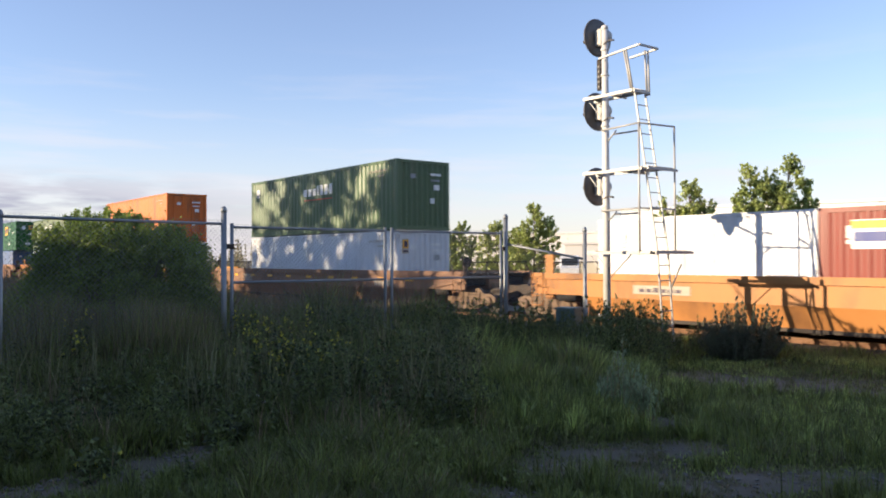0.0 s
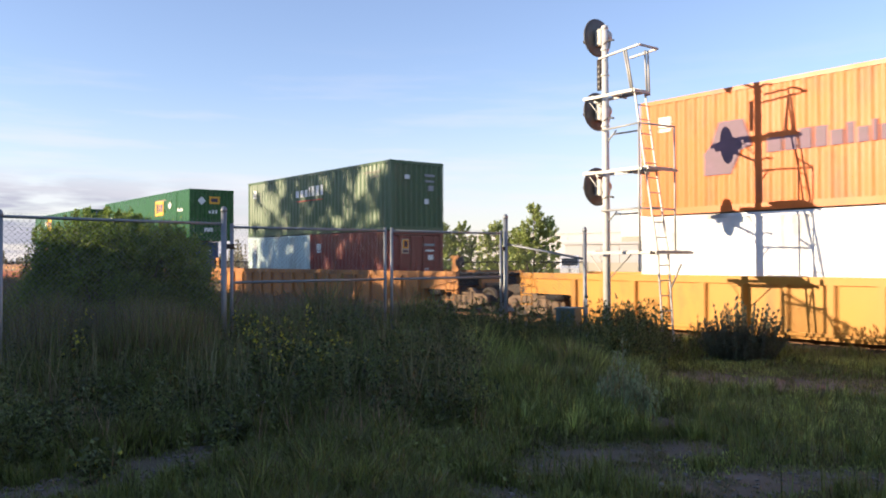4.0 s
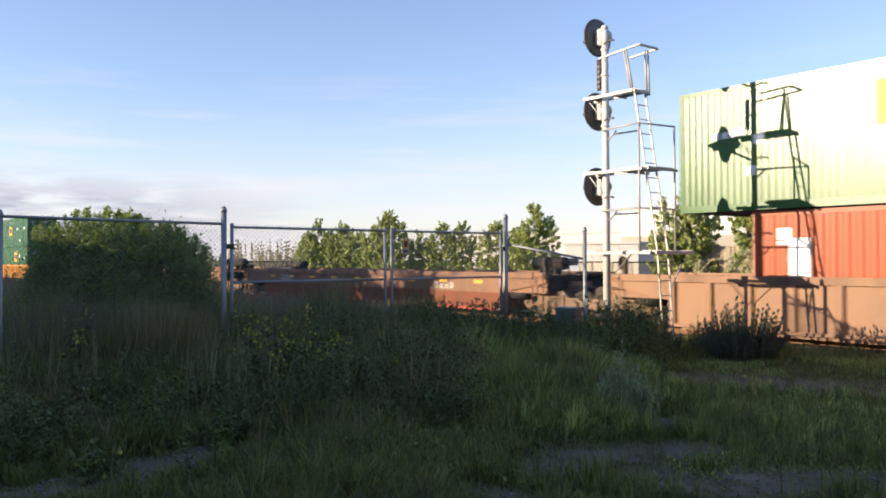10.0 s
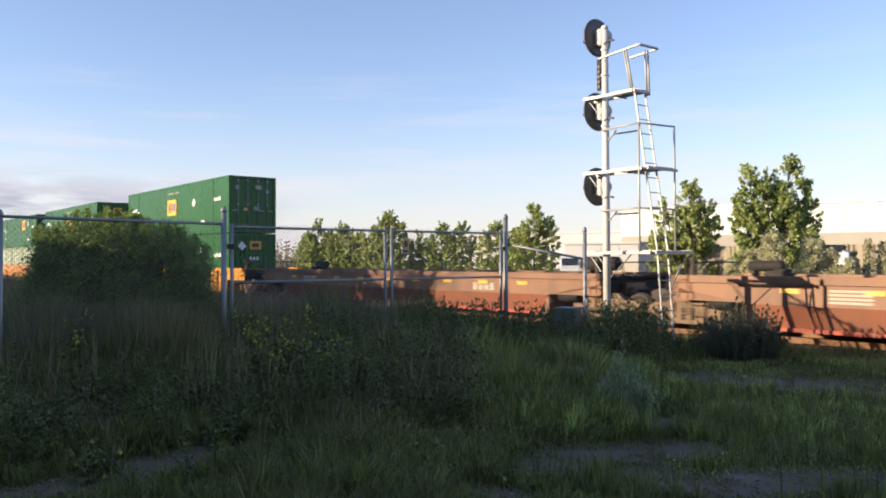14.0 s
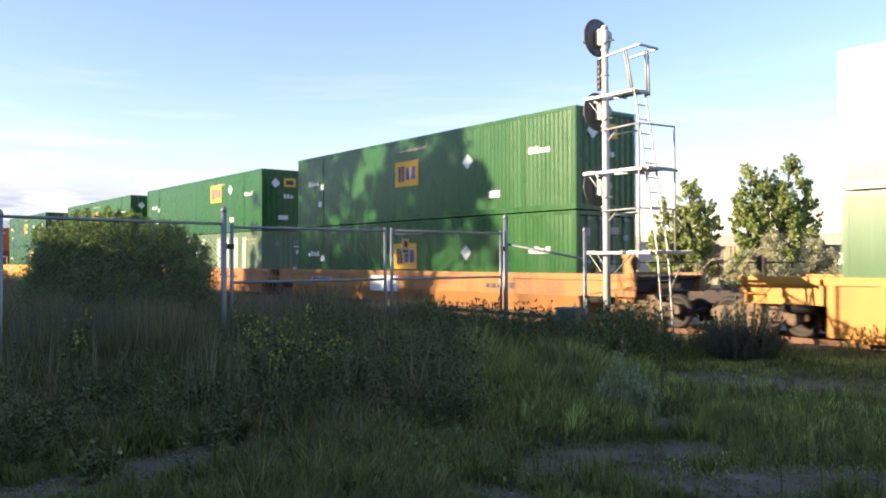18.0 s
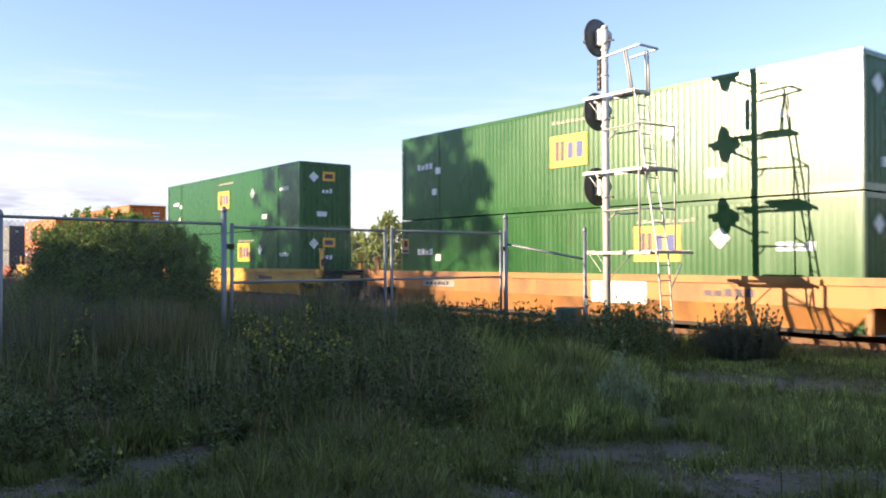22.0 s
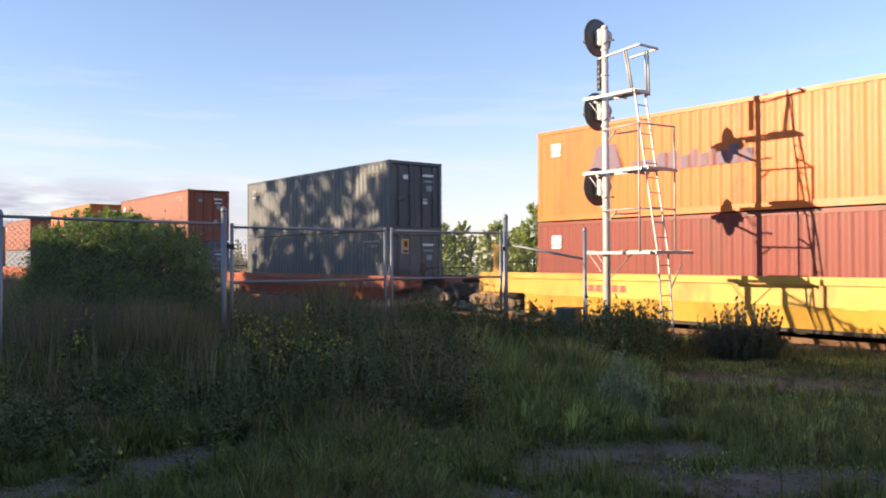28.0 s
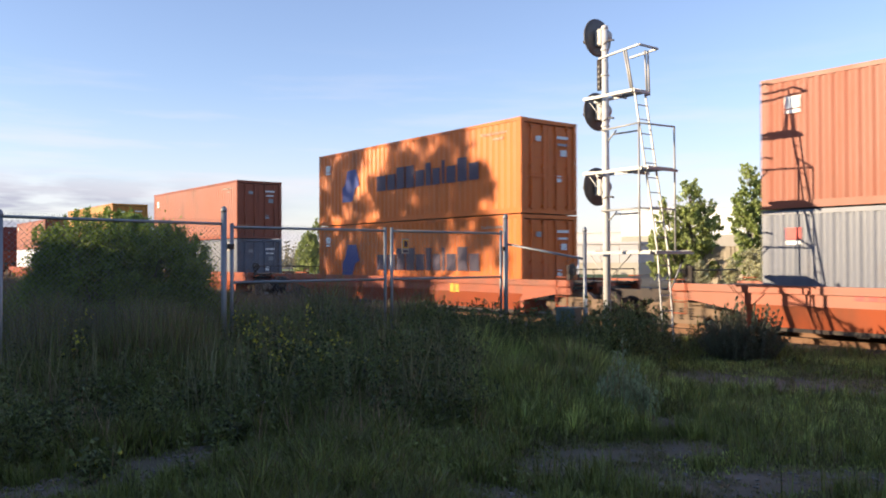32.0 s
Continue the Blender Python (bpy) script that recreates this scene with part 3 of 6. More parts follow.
def railcar(x, half, colour, ribbed, words, front=True, rear=True, gap_front=3.7, gap_rear=3.7, marks=0, seed=0, tall=1.39):
    """One well unit with its middle at train place x. front, rear: it carries a truck of its own there."""
    car = tagged(new("well_car"), words, "railcar", "well cars of the train")
    car.matrix_basis = pose(x, TRACK_Y, RAIL)
    over = 2.1
    for s in (-1, 1):
        m = Matrix.Translation((0, s * 1.50, 0)) @ Matrix.Diagonal((1, -s, 1, 1))
        side = put("side_plate", plate_side_mesh(half, tall, 0.19 if ribbed else 0.74), colour, car, m)
        put("top_chord", chord_mesh(half, over, tall), colour, side)
        if ribbed:
            put("bottom_sill", sill_mesh(half), colour, side)
        else:
            put("skirt", skirt_mesh(half), SKIRT_RUST if colour is FADED_RUST else colour, side)
            put("lower_flange", flange_mesh(half), SKIRT_RED if colour is FADED_RUST else STEEL, side)
        for e in (-1, 1):
            put("end_bracket", bracket_mesh(over, tall), colour, side, Matrix.Translation((e * half, 0.035, 0)) @ Matrix.Diagonal((e, 1, 1, 1)))
        if ribbed:
            n = round(2 * half / 1.05)
            for i in range(n + 1):
                put("side_post", rib_mesh(tall), colour, side, pose(-half + i * 2 * half / n, 0, 0))
    bm = bmesh.new()
    box(bm, -half, half, -1.26, 1.26, 0.17, 0.225)
    for k in range(7):
        xx = -half + 0.5 + k * (2 * half - 1) / 6
        box(bm, xx - 0.12, xx + 0.12, -1.3, 1.3, 0.13, 0.17)
    part("well_floor", bm, STEEL, car)
    for e, g, own in ((1, gap_front, front), (-1, gap_rear, rear)):
        bm = bmesh.new()
        x0, x1 = sorted((e * (half + 0.02), e * (half + 0.16)))
        box(bm, x0, x1, -1.44, 1.44, 0.20, tall - 0.2)          # bulkhead
        x0, x1 = sorted((e * (half + 0.16), e * (half + min(over, g - 0.2))))
        box(bm, x0, x1, -0.42, 0.42, 0.78, 1.10)                # centre sill
        bmesh.ops.recalc_face_normals(bm, faces=bm.faces)
        part("end_sill", bm, colour, car)
        xa, xb = sorted((e * (half + 0.3), e * (half + min(over, g - 0.1))))
        bm = bmesh.new()
        for xx in (xa + 0.1, xb - 0.16):
            box(bm, xx, xx + 0.06, -1.38, 1.38, tall - 0.15, tall - 0.10)
        box(bm, xa + 0.12, xb - 0.12, -0.05, 0.05, tall - 0.16, tall - 0.11)
        platform = part("platform", bm, STEEL, car)
        slat = shared(("slat", round(xb - xa, 3)), lambda q: box(q, 0, xb - xa, -0.1, 0.1, 0.0, 0.04))
        for k in range(9):
            put("slat", slat, STEEL, platform, pose(xa, -1.28 + k * 0.32, tall - 0.10))
        xe = e * (half + min(over, g - 0.1) - 0.06)
        for s in (-1, 1):
            side_ladder(car, tall, colour, Matrix.Translation((xe, s * 1.57, 0)) @ Matrix.Diagonal((e, 1, 1, 1)))
        if own:
            bogie(car, e * (half + (1.95 if g > 2.6 else g)))
        if g > 2.6:
            bm = bmesh.new()
            box(bm, *sorted((e * (half + over - 0.1), e * (half + g - 0.25))), -0.11, 0.11, 0.68, 0.92)
            slab(bm, [(-0.16, -0.16), (0.14, -0.16), (0.26, 0.0), (0.14, 0.16), (-0.16, 0.16)], 0.34, Matrix.Translation((e * (half + g - 0.2), 0.05, 0.80)) @ Matrix.Diagonal((e, 1, 1, 1)))
            bmesh.ops.recalc_face_normals(bm, faces=bm.faces)
            part("coupler", bm, STEEL, car)
            if e > 0 or seed % 2:
                bm = bmesh.new()
                xh = e * (half + over - 0.35)
                box(bm, xh - 0.05, xh + 0.05, -1.22, -1.08, tall - 0.06, tall + 0.42)
                lathe(bm, [(0.0, -0.02), (0.17, -0.02), (0.19, 0.0), (0.17, 0.02), (0.0, 0.03)], 18, Matrix.Translation((xh + e * 0.09, -1.15, tall + 0.28)) @ Matrix.Rotation(radians(90), 4, "Y"))
                bmesh.ops.recalc_face_normals(bm, faces=bm.faces)
                part("hand_brake", bm, STEEL, car)
        # side sills over the truck, with short posts up to the chord
        sill = shared(("end_sill_side", round(reach_of(over, g), 3), tall), lambda q: end_sill_side(q, reach_of(over, g), tall))
        for s in (-1, 1):
            put("end_side_sill", sill, colour, car, Matrix.Translation((e * half, s * 1.42, 0)) @ Matrix.Diagonal((e, -s, 1, 1)))
        # black underframe over the truck, brake reservoir, hoses and grab irons
        reach = min(over, g - 0.1)
        bm = bmesh.new()
        xa, xb = sorted((e * (half + 0.17), e * (half + reach - 0.15)))
        box(bm, xa, xb, -1.3, 1.3, 0.90, tall - 0.2)
        bmesh.ops.recalc_face_normals(bm, faces=bm.faces)
        part("underframe", bm, UNDER, car, "black steel underframe")
        bm = bmesh.new()
        xm = e * (half + 0.5)
        bar(bm, (xm, -1.28, 0.72), (xm + e * 0.7, -1.28, 0.72), 0.15, 12)
        bar(bm, (xm + e * 0.7, -1.28, 0.72), (xm + e * 0.95, -1.2, 0.95), 0.03, 6)
        part("brake_reservoir", bm, UNDER, car)
        if g > 2.6:
            for yy, w, up in (((-1.2, 0.28, 0.85), (0.75, 0.34, 0.70)) if colour is CAR_YELLOW and not ribbed else ((-1.2, 0.3, 0.5),) if colour is CAR_ORANGE else ()):
                bm = bmesh.new()
                xp = e * (half + reach - 0.42)
                box(bm, xp - w / 2, xp + w / 2, yy - 0.03, yy + 0.03, 0.62, tall + up)
                box(bm, xp - w / 2 - 0.03, xp + w / 2 + 0.03, yy - 0.05, yy + 0.05, tall + up - 0.08, tall + up + 0.02)
                part("end_post", bm, colour, car)
            if colour is FADED_RUST:
                # an air tank on the leading platform, a smaller one on the far side of the trailing one
                xg, yg, r, half_l = (half + 1.0, -0.2, 0.20, 0.62) if e > 0 else (-half - 1.1, 1.05, 0.14, 0.42)
                bm = bmesh.new()
                lathe(bm, [(0.06, -half_l - 0.06), (r - 0.03, -half_l - 0.04), (r, -half_l), (r, half_l), (r - 0.03, half_l + 0.04), (0.06, half_l + 0.06)], 18, Matrix.Translation((xg, yg, tall + r + 0.06)) @ Matrix.Rotation(radians(90), 4, "Y"))
                for dx in (-0.3, 0.3):
                    box(bm, xg + dx - 0.04, xg + dx + 0.04, yg - 0.13, yg + 0.13, tall - 0.08, tall + 0.12)
                part("air_tank", bm, UNDER, car, "black brake air tank")
                bm = bmesh.new()
                xv = e * (half + 0.42)
                box(bm, xv - 0.13, xv + 0.13, 0.45, 0.78, tall - 0.07, tall + 0.13)
                box(bm, xv - 0.22, xv + 0.22, 0.2, 0.36, tall - 0.07, tall + 0.09)
                part("brake_valve", bm, UNDER, car, "black brake valve block")
                bm = bmesh.new()
                bar(bm, (xv, 0.5, tall + 0.05), (xg, yg, tall + 0.05), 0.025, 6)
                part("brake_pipe", bm, UNDER, car)
            bm = bmesh.new()
            xh = e * (half + reach - 0.04)
            for yy in (-1.3, -0.5, 0.5, 1.3):
                bar(bm, (xh, yy, tall - 0.12), (xh, yy, tall + 0.30), 0.018, 6)
            bar(bm, (xh, -1.3, tall + 0.30), (xh, 1.3, tall + 0.30), 0.018, 6)
            part("grab_rail", bm, STEEL, car)
            bm = bmesh.new()
            p0 = Vector((e * (half + reach), -0.35, 0.78))
            for q in (Vector((e * 0.35, 0.02, -0.32)), Vector((e * 0.45, 0.03, -0.02)), Vector((e * 0.35, 0.0, 0.12))):
                bar(bm, p0, p0 + q, 0.03, 6)
                p0 = p0 + q
            part("brake_hose", bm, UNDER, car)
    yy = -1.486
    if marks == 1:      # reflector strips
        for k in range(9):
            put("reflector", plate_mesh(0.42, 0.1), LOGO_YELLOW, car, pose(-half + 0.9 + k * (2 * half - 1.8) / 8, yy, 1.06))
        put("marking", letters_mesh([0.2] * 4, 0.22, seed), DULL_WHITE, car, pose(half - 2.6, yy, 0.92))
        for k in range(4):
            put("marking", plate_mesh(0.9, 0.05), DULL_WHITE, car, pose(-half + 2.2, yy, 0.84 + 0.08 * k))
    elif marks == 2:    # a pale data patch
        put("data_panel", plate_mesh(1.7, 0.22), DULL_WHITE, car, pose(-half + 2.4, yy, 0.98), "pale stencilled data panel")
        put("marking", letters_mesh([0.15] * 6, 0.12, seed), LOGO_INK, car, pose(-half + 2.4, yy - 0.006, 0.98))
        put("marking", letters_mesh([0.2] * 5, 0.18, seed + 1), LOGO_INK, car, pose(half - 3.0, yy, 0.98))
        if seed in (10, 12):
            put("paint_patch", plate_mesh(1.8, 0.62), MARK_WHITE, car, pose(-1.2 if seed == 10 else 1.9, yy - 0.002, 0.93), "bare whitened paint patch")
    elif marks == 3:
        for k in range(5):
            put("reflector", plate_mesh(0.4, 0.09), LOGO_YELLOW, car, pose(-half + 1.0 + k * (2 * half - 2) / 4, -1.556, tall - 0.09))
    elif marks == 4:
        put("marking", letters_mesh([0.2, 0.18], 0.27, seed), LOGO_YELLOW, car, pose(half - 3.0, yy, 0.84), "yellow lettering blocks")
        put("marking", letters_mesh([0.2] * 5, 0.18, seed), MARK_RED, car, pose(-half + 3.0, yy, 0.98))
    return car


def train():
    """The consist in running order: middle of each unit at 16 s, its car and its boxes."""
    HI, LO = 2.896, 2.591
    base = RAIL + 0.23
    L53, L40, L20 = 16.154, 12.192, 6.058
    GREEN_BOX = "deep green glossy corrugated domestic container with amber emblem"
    rows = [
        # middle, half well, car colour, ribbed, marks, shared-truck rear, words, boxes (dx, level, L, H, colour, words, doors, logo, at, stripes)
        (179.3, 6.25, CAR_ORANGE, False, 2, "tan orange smooth-sided well car", [
            (-3.05, 0, L20, LO, WHITE, "plain white twenty-foot container in an orange well car", True, "", 0, 0),
            (3.05, 0, L20, LO, MAROON, "brick red twenty-foot container with blue and yellow plate", True, "plate", 0, 0)]),
        (157.57, 8.15, CAR_BROWN, False, 1, "weathered brown smooth-sided well car", [
            (0, 0, L40, LO, WHITE, "greyish white forty-foot container in a brown well car", False, "", 0, 0),
            (0, 1, L40, LO, OLIVE, "faded green forty-foot container with white word", False, "word", -0.3, 0)]),
        (133.75, 8.15, CAR_AMBER, True, 0, "yellow orange ribbed well car", [
            (-3.05, 0, L20, LO, WHITE, "greyish white twenty-foot container in an orange well car", True, "", 0, 0),
            (3.05, 0, L20, LO, TEAL, "pale teal twenty-foot container in an orange well car", False, "", 0, 0),
            (0, 1, L40, HI, ORANGE, "orange forty-foot container with dark blue lettering", True, "small_word", 0.2, 0)]),
        (110.2, 8.15, CAR_ORANGE, True, 0, "orange brown ribbed well car", [
            (-3.05, 0, L20, LO, PALE_GREEN, "pale green twenty-foot container in a ribbed well car", True, "", 0, 0),
            (3.05, 0, L20, LO, MAROON, "dull red twenty-foot container in a ribbed well car", True, "", 0, 0),
            (0, 1, L40, LO, OLIVE, "faded green forty-foot container with white word and red line", False, "word", 0.05, 0)]),
        (88.57, 6.25, CAR_RUSTED, True, 3, "rust-stained orange ribbed well car", [
            (-3.05, 0, L20, LO, DEEP_TEAL, "deep teal twenty-foot container under a green box", True, "", 0, 0),
            (3.05, 0, L20, LO, BLUE, "blue twenty-foot container under a green box", True, "", 0, 0),
            (0, 1, L53, HI, DEEP_GREEN, GREEN_BOX, False, "square_high", -3.2, 0)]),
        (66.47, 8.15, CAR_BROWN, True, 0, "brown ribbed well car", [
            (-3.15, 0, L20, LO, RED_ORANGE, "red orange twenty-foot container under a green box", True, "tall_plate", 0, 0),
            (2.95, 0, L20, LO, ORANGE, "orange twenty-foot container with dark lettering under a green box", True, "short_word", 0, 0),
            (0, 1, L53, HI, DEEP_GREEN, GREEN_BOX + ", door end", True, "square_high", 2.7, 0)]),
        (43.9, 8.0, FADED_RUST, False, 1, "empty faded rust-brown well car with yellow reflectors", []),
        (21.4, 8.0, FADED_RUST, False, 1, "empty faded rust-brown well car with yellow reflectors", []),
        (-1.1, 8.0, FADED_RUST, False, 1, "empty faded rust-brown well car with yellow reflectors", []),
        (-23.6, 8.15, CAR_AMBER, True, 0, "yellow orange ribbed well car", [
            (0, 0, L53, HI, DEEP_GREEN, GREEN_BOX + ", lower box", False, "square", -2.7, 0),
            (0, 1, L53, HI, DEEP_GREEN, GREEN_BOX + ", door end", True, "square", 0.0, 0)]),
        (-47.1, 8.15, CAR_ORANGE, False, 2, "tan orange smooth-sided well car", [
            (0, 0, L53, HI, DEEP_GREEN, GREEN_BOX + ", lower box", True, "square", 0.1, 0),
            (0, 1, L53, HI, DEEP_GREEN, GREEN_BOX, False, "square", 0.0, 0)]),
        (-66.83, 8.15, CAR_ORANGE, False, 2, "tan orange smooth-sided well car", [
            (0, 0, L53, HI, STRIPE_GREEN, "pale green container with broad white stripes", False, "", 0.0, 1),
            (0, 1, L53, HI, DEEP_GREEN, GREEN_BOX, False, "square_high", -2.7, 0)]),
        (-86.3, 8.15, CAR_ORANGE, False, 2, "tan orange smooth-sided well car", [
            (0, 0, L53, HI, DEEP_GREEN, GREEN_BOX + ", lower box", False, "square", -3.0, 0),
            (0, 1, L53, HI, DEEP_GREEN, GREEN_BOX, False, "square", 0.0, 0)]),
        (-110.15, 8.15, CAR_YELLOW, False, 2, "yellow smooth-sided well car", [
            (0, 0, L53, HI, DEEP_GREEN, GREEN_BOX + ", lower box", False, "square", -2.4, 0),
            (0, 1, L53, HI, DEEP_GREEN, GREEN_BOX, False, "square", 0.0, 0)]),
        (-131.9, 6.25, CAR_YELLOW, False, 4, "yellow smooth-sided well car", [
            (0, 0, L40, LO, MAROON, "maroon forty-foot container in a yellow well car", True, "", 0, 0),
            (0, 1, L40, LO, ORANGE, "orange forty-foot container with dark blue lettering", True, "small_word", 0, 0)]),
        (-152.0, 6.25, CAR_YELLOW, False, 4, "yellow smooth-sided well car with red lettering blocks", [
            (0, 0, L40, LO, MAROON, "maroon forty-foot container in a yellow well car", True, "", 0, 0),
            (0, 1, L40, LO, ORANGE, "orange forty-foot container with dark blue lettering", True, "small_word", 0, 0)]),
        (-171.9, 6.25, CAR_RED, False, 4, "red orange smooth-sided well car", [
            (0, 0, L40, LO, SLATE, "dark slate grey forty-foot container in a red well car", True, "", 0, 0),
            (0, 1, L40, LO, SLATE, "dark slate grey forty-foot container with small white plates", True, "", 0, 0)]),
        (-191.9, 6.25, CAR_RED, False, 4, "red orange smooth-sided well car", [
            (0, 0, L40, LO, GREY_BLUE, "grey blue forty-foot container with a white plate", True, "", 0, 0),
            (0, 1, L40, HI, RUSSET, "russet brown forty-foot container with white door plates", True, "", 0, 0)]),
        (-211.9, 6.25, CAR_RED, False, 4, "red orange smooth-sided well car", [
            (0, 0, L40, HI, ORANGE, "orange forty-foot container with dark blue lettering, lower box", True, "long_word", 0.2, 0),
            (0, 1, L40, HI, ORANGE, "orange forty-foot container with dark blue lettering", True, "long_word", 0.2, 0)]),
        (-232.3, 6.25, CAR_RED, False, 4, "red orange smooth-sided well car", [
            (0, 0, L40, LO, GREY_BLUE, "grey blue forty-foot container in a red well car", True, "", 0, 0),
            (0, 1, L40, HI, RUSSET, "russet brown forty-foot container with dark door end", True, "", 0, 0)]),
        (-253.1, 6.25, CAR_RED, False, 0, "red orange smooth-sided well car", [
            (0, 0, L40, LO, RUSSET, "russet forty-foot container in a red well car", True, "", 0, 0),
            (0, 1, L40, HI, AMBER, "amber yellow forty-foot container with olive door end", True, "", 0, 0)]),
        (-273.3, 6.25, CAR_RED, False, 0, "red orange smooth-sided well car", [
            (0, 0, L40, LO, WHITE, "off-white forty-foot container in a red well car", True, "", 0, 0),
            (0, 1, L40, LO, RUSSET, "russet brown forty-foot container on a white one", True, "", 0, 0)]),
        (-293.5, 6.25, CAR_RED, False, 0, "red orange smooth-sided well car", [
            (0, 0, L40, LO, RED_ORANGE, "red orange forty-foot container in a red well car", True, "", 0, 0),
            (0, 1, L40, LO, MAROON, "maroon forty-foot container on a red one", True, "", 0, 0)]),
    ]
    for i, (x, half, colour, ribbed, marks, words, boxes) in enumerate(rows):
        gf = (rows[i - 1][0] - rows[i - 1][1] - x - half) / 2 if i else 3.7
        gr = (x - half - rows[i + 1][0] - rows[i + 1][1]) / 2 if i + 1 < len(rows) else 3.7
        car = railcar(x, half, colour, ribbed, words, front=gf > 2.6, rear=True, gap_front=gf, gap_rear=gr, marks=marks, seed=i, tall=1.17 if colour is CAR_RED else 1.37)
        MOVING.append((car, x, RAIL))
        under = 0
        for j, (dx, level, L, H, col, w, doors, logo, at, stripes) in enumerate(boxes):
            z = base if level == 0 else base + under + 0.04
            if level == 0:
                under = H
            c = container(x + dx, z, L, H, col, w, doors, logo, at, stripes, seed=i * 7 + j)
            MOVING.append((c, x + dx, z))


def motions():
    """The train rolls past at an even pace, and its wheels turn as they come by."""
    for ob, x, z in MOVING:
        walk(ob, [(t, pose(x + SPEED * (t - 16.0), TRACK_Y, z)) for t in (0.0, 8.0, 16.0, 24.0, 32.0)])
    radius = 0.42
    for car, wheel, sx in WHEELS:
        x0 = wheel.parent.location.x + sx + [x for ob, x, z in MOVING if ob is car][0]
        t0 = max(0, math.ceil(FPS * (16 + (-62 - x0) / SPEED)))
        t1 = min(32 * FPS, math.floor(FPS * (16 + (2 - x0) / SPEED)))
        rows = [(0.0, pose(sx, 0, 0.425))]
        last = 0.0
        for k in range(max(1, t0), t1 + 1):
            last = SPEED / radius * (k - t0) / FPS
            rows.append((k / FPS, Matrix.LocRotScale((sx, 0, 0.425), Euler((0, last, 0)), None)))
        if rows[-1][0] < 32.0:
            rows.append((32.0, Matrix.LocRotScale((sx, 0, 0.425), Euler((0, last, 0)), None)))
        walk(wheel, rows)


# ---- ground and track ----
def ground_height(x, y):
    """Slightly higher by the path than at the track."""
    k = min(1.0, max(0.0, (15.5 - y) / 10.0))
    return 0.22 * k * k * (3 - 2 * k) + 0.03 * noise.noise(Vector((x * 0.5, y * 0.5, 0))) * k


def bare(x, y):
    """How bare the soil is: the foot path, the worn patches and the strip along the track."""
    v = 0.0
    for cx, cy, rx, ry in BARE:
        d = math.hypot((x - cx) / rx, (y - cy) / ry)
        v = max(v, 1.25 - d)
    return v + 0.35 * noise.noise(Vector((x * 1.7, y * 1.7, 4))) if v > 0 else 0.0


def seen(px, py):
    d = 1442.2 * 1.74 / (py - 457.0)
    r, w = (0.61743, 0.78662), (-0.78653, 0.61741)
    t = (px - 784) / 1442.2
    return (w[0] + t * r[0]) * d, (w[1] + t * r[1]) * d


# worn places: middle and half sizes
BARE = [(*seen(px, py), rx, ry) for px, py, rx, ry in (
    (20, 875, 0.45, 0.42), (110, 858, 0.45, 0.42), (200, 842, 0.42, 0.42), (285, 820, 0.40, 0.45), (360, 795, 0.25, 0.35),
    (1040, 805, 0.50, 0.50), (1130, 800, 0.55, 0.55), (1210, 790, 0.45, 0.45), (980, 825, 0.4, 0.4), (1150, 835, 0.4, 0.35),
    (1250, 862, 0.45, 0.4), (1340, 850, 0.5, 0.4), (1450, 850, 0.5, 0.4), (1550, 850, 0.5, 0.45), (880, 874, 0.35, 0.3), (1180, 745, 0.35, 0.45),
    (1270, 655, 1.1, 1.0), (1350, 660, 1.3, 1.1), (1430, 664, 1.3, 1.15), (1500, 668, 1.3, 1.15), (1580, 674, 1.4, 1.2))]


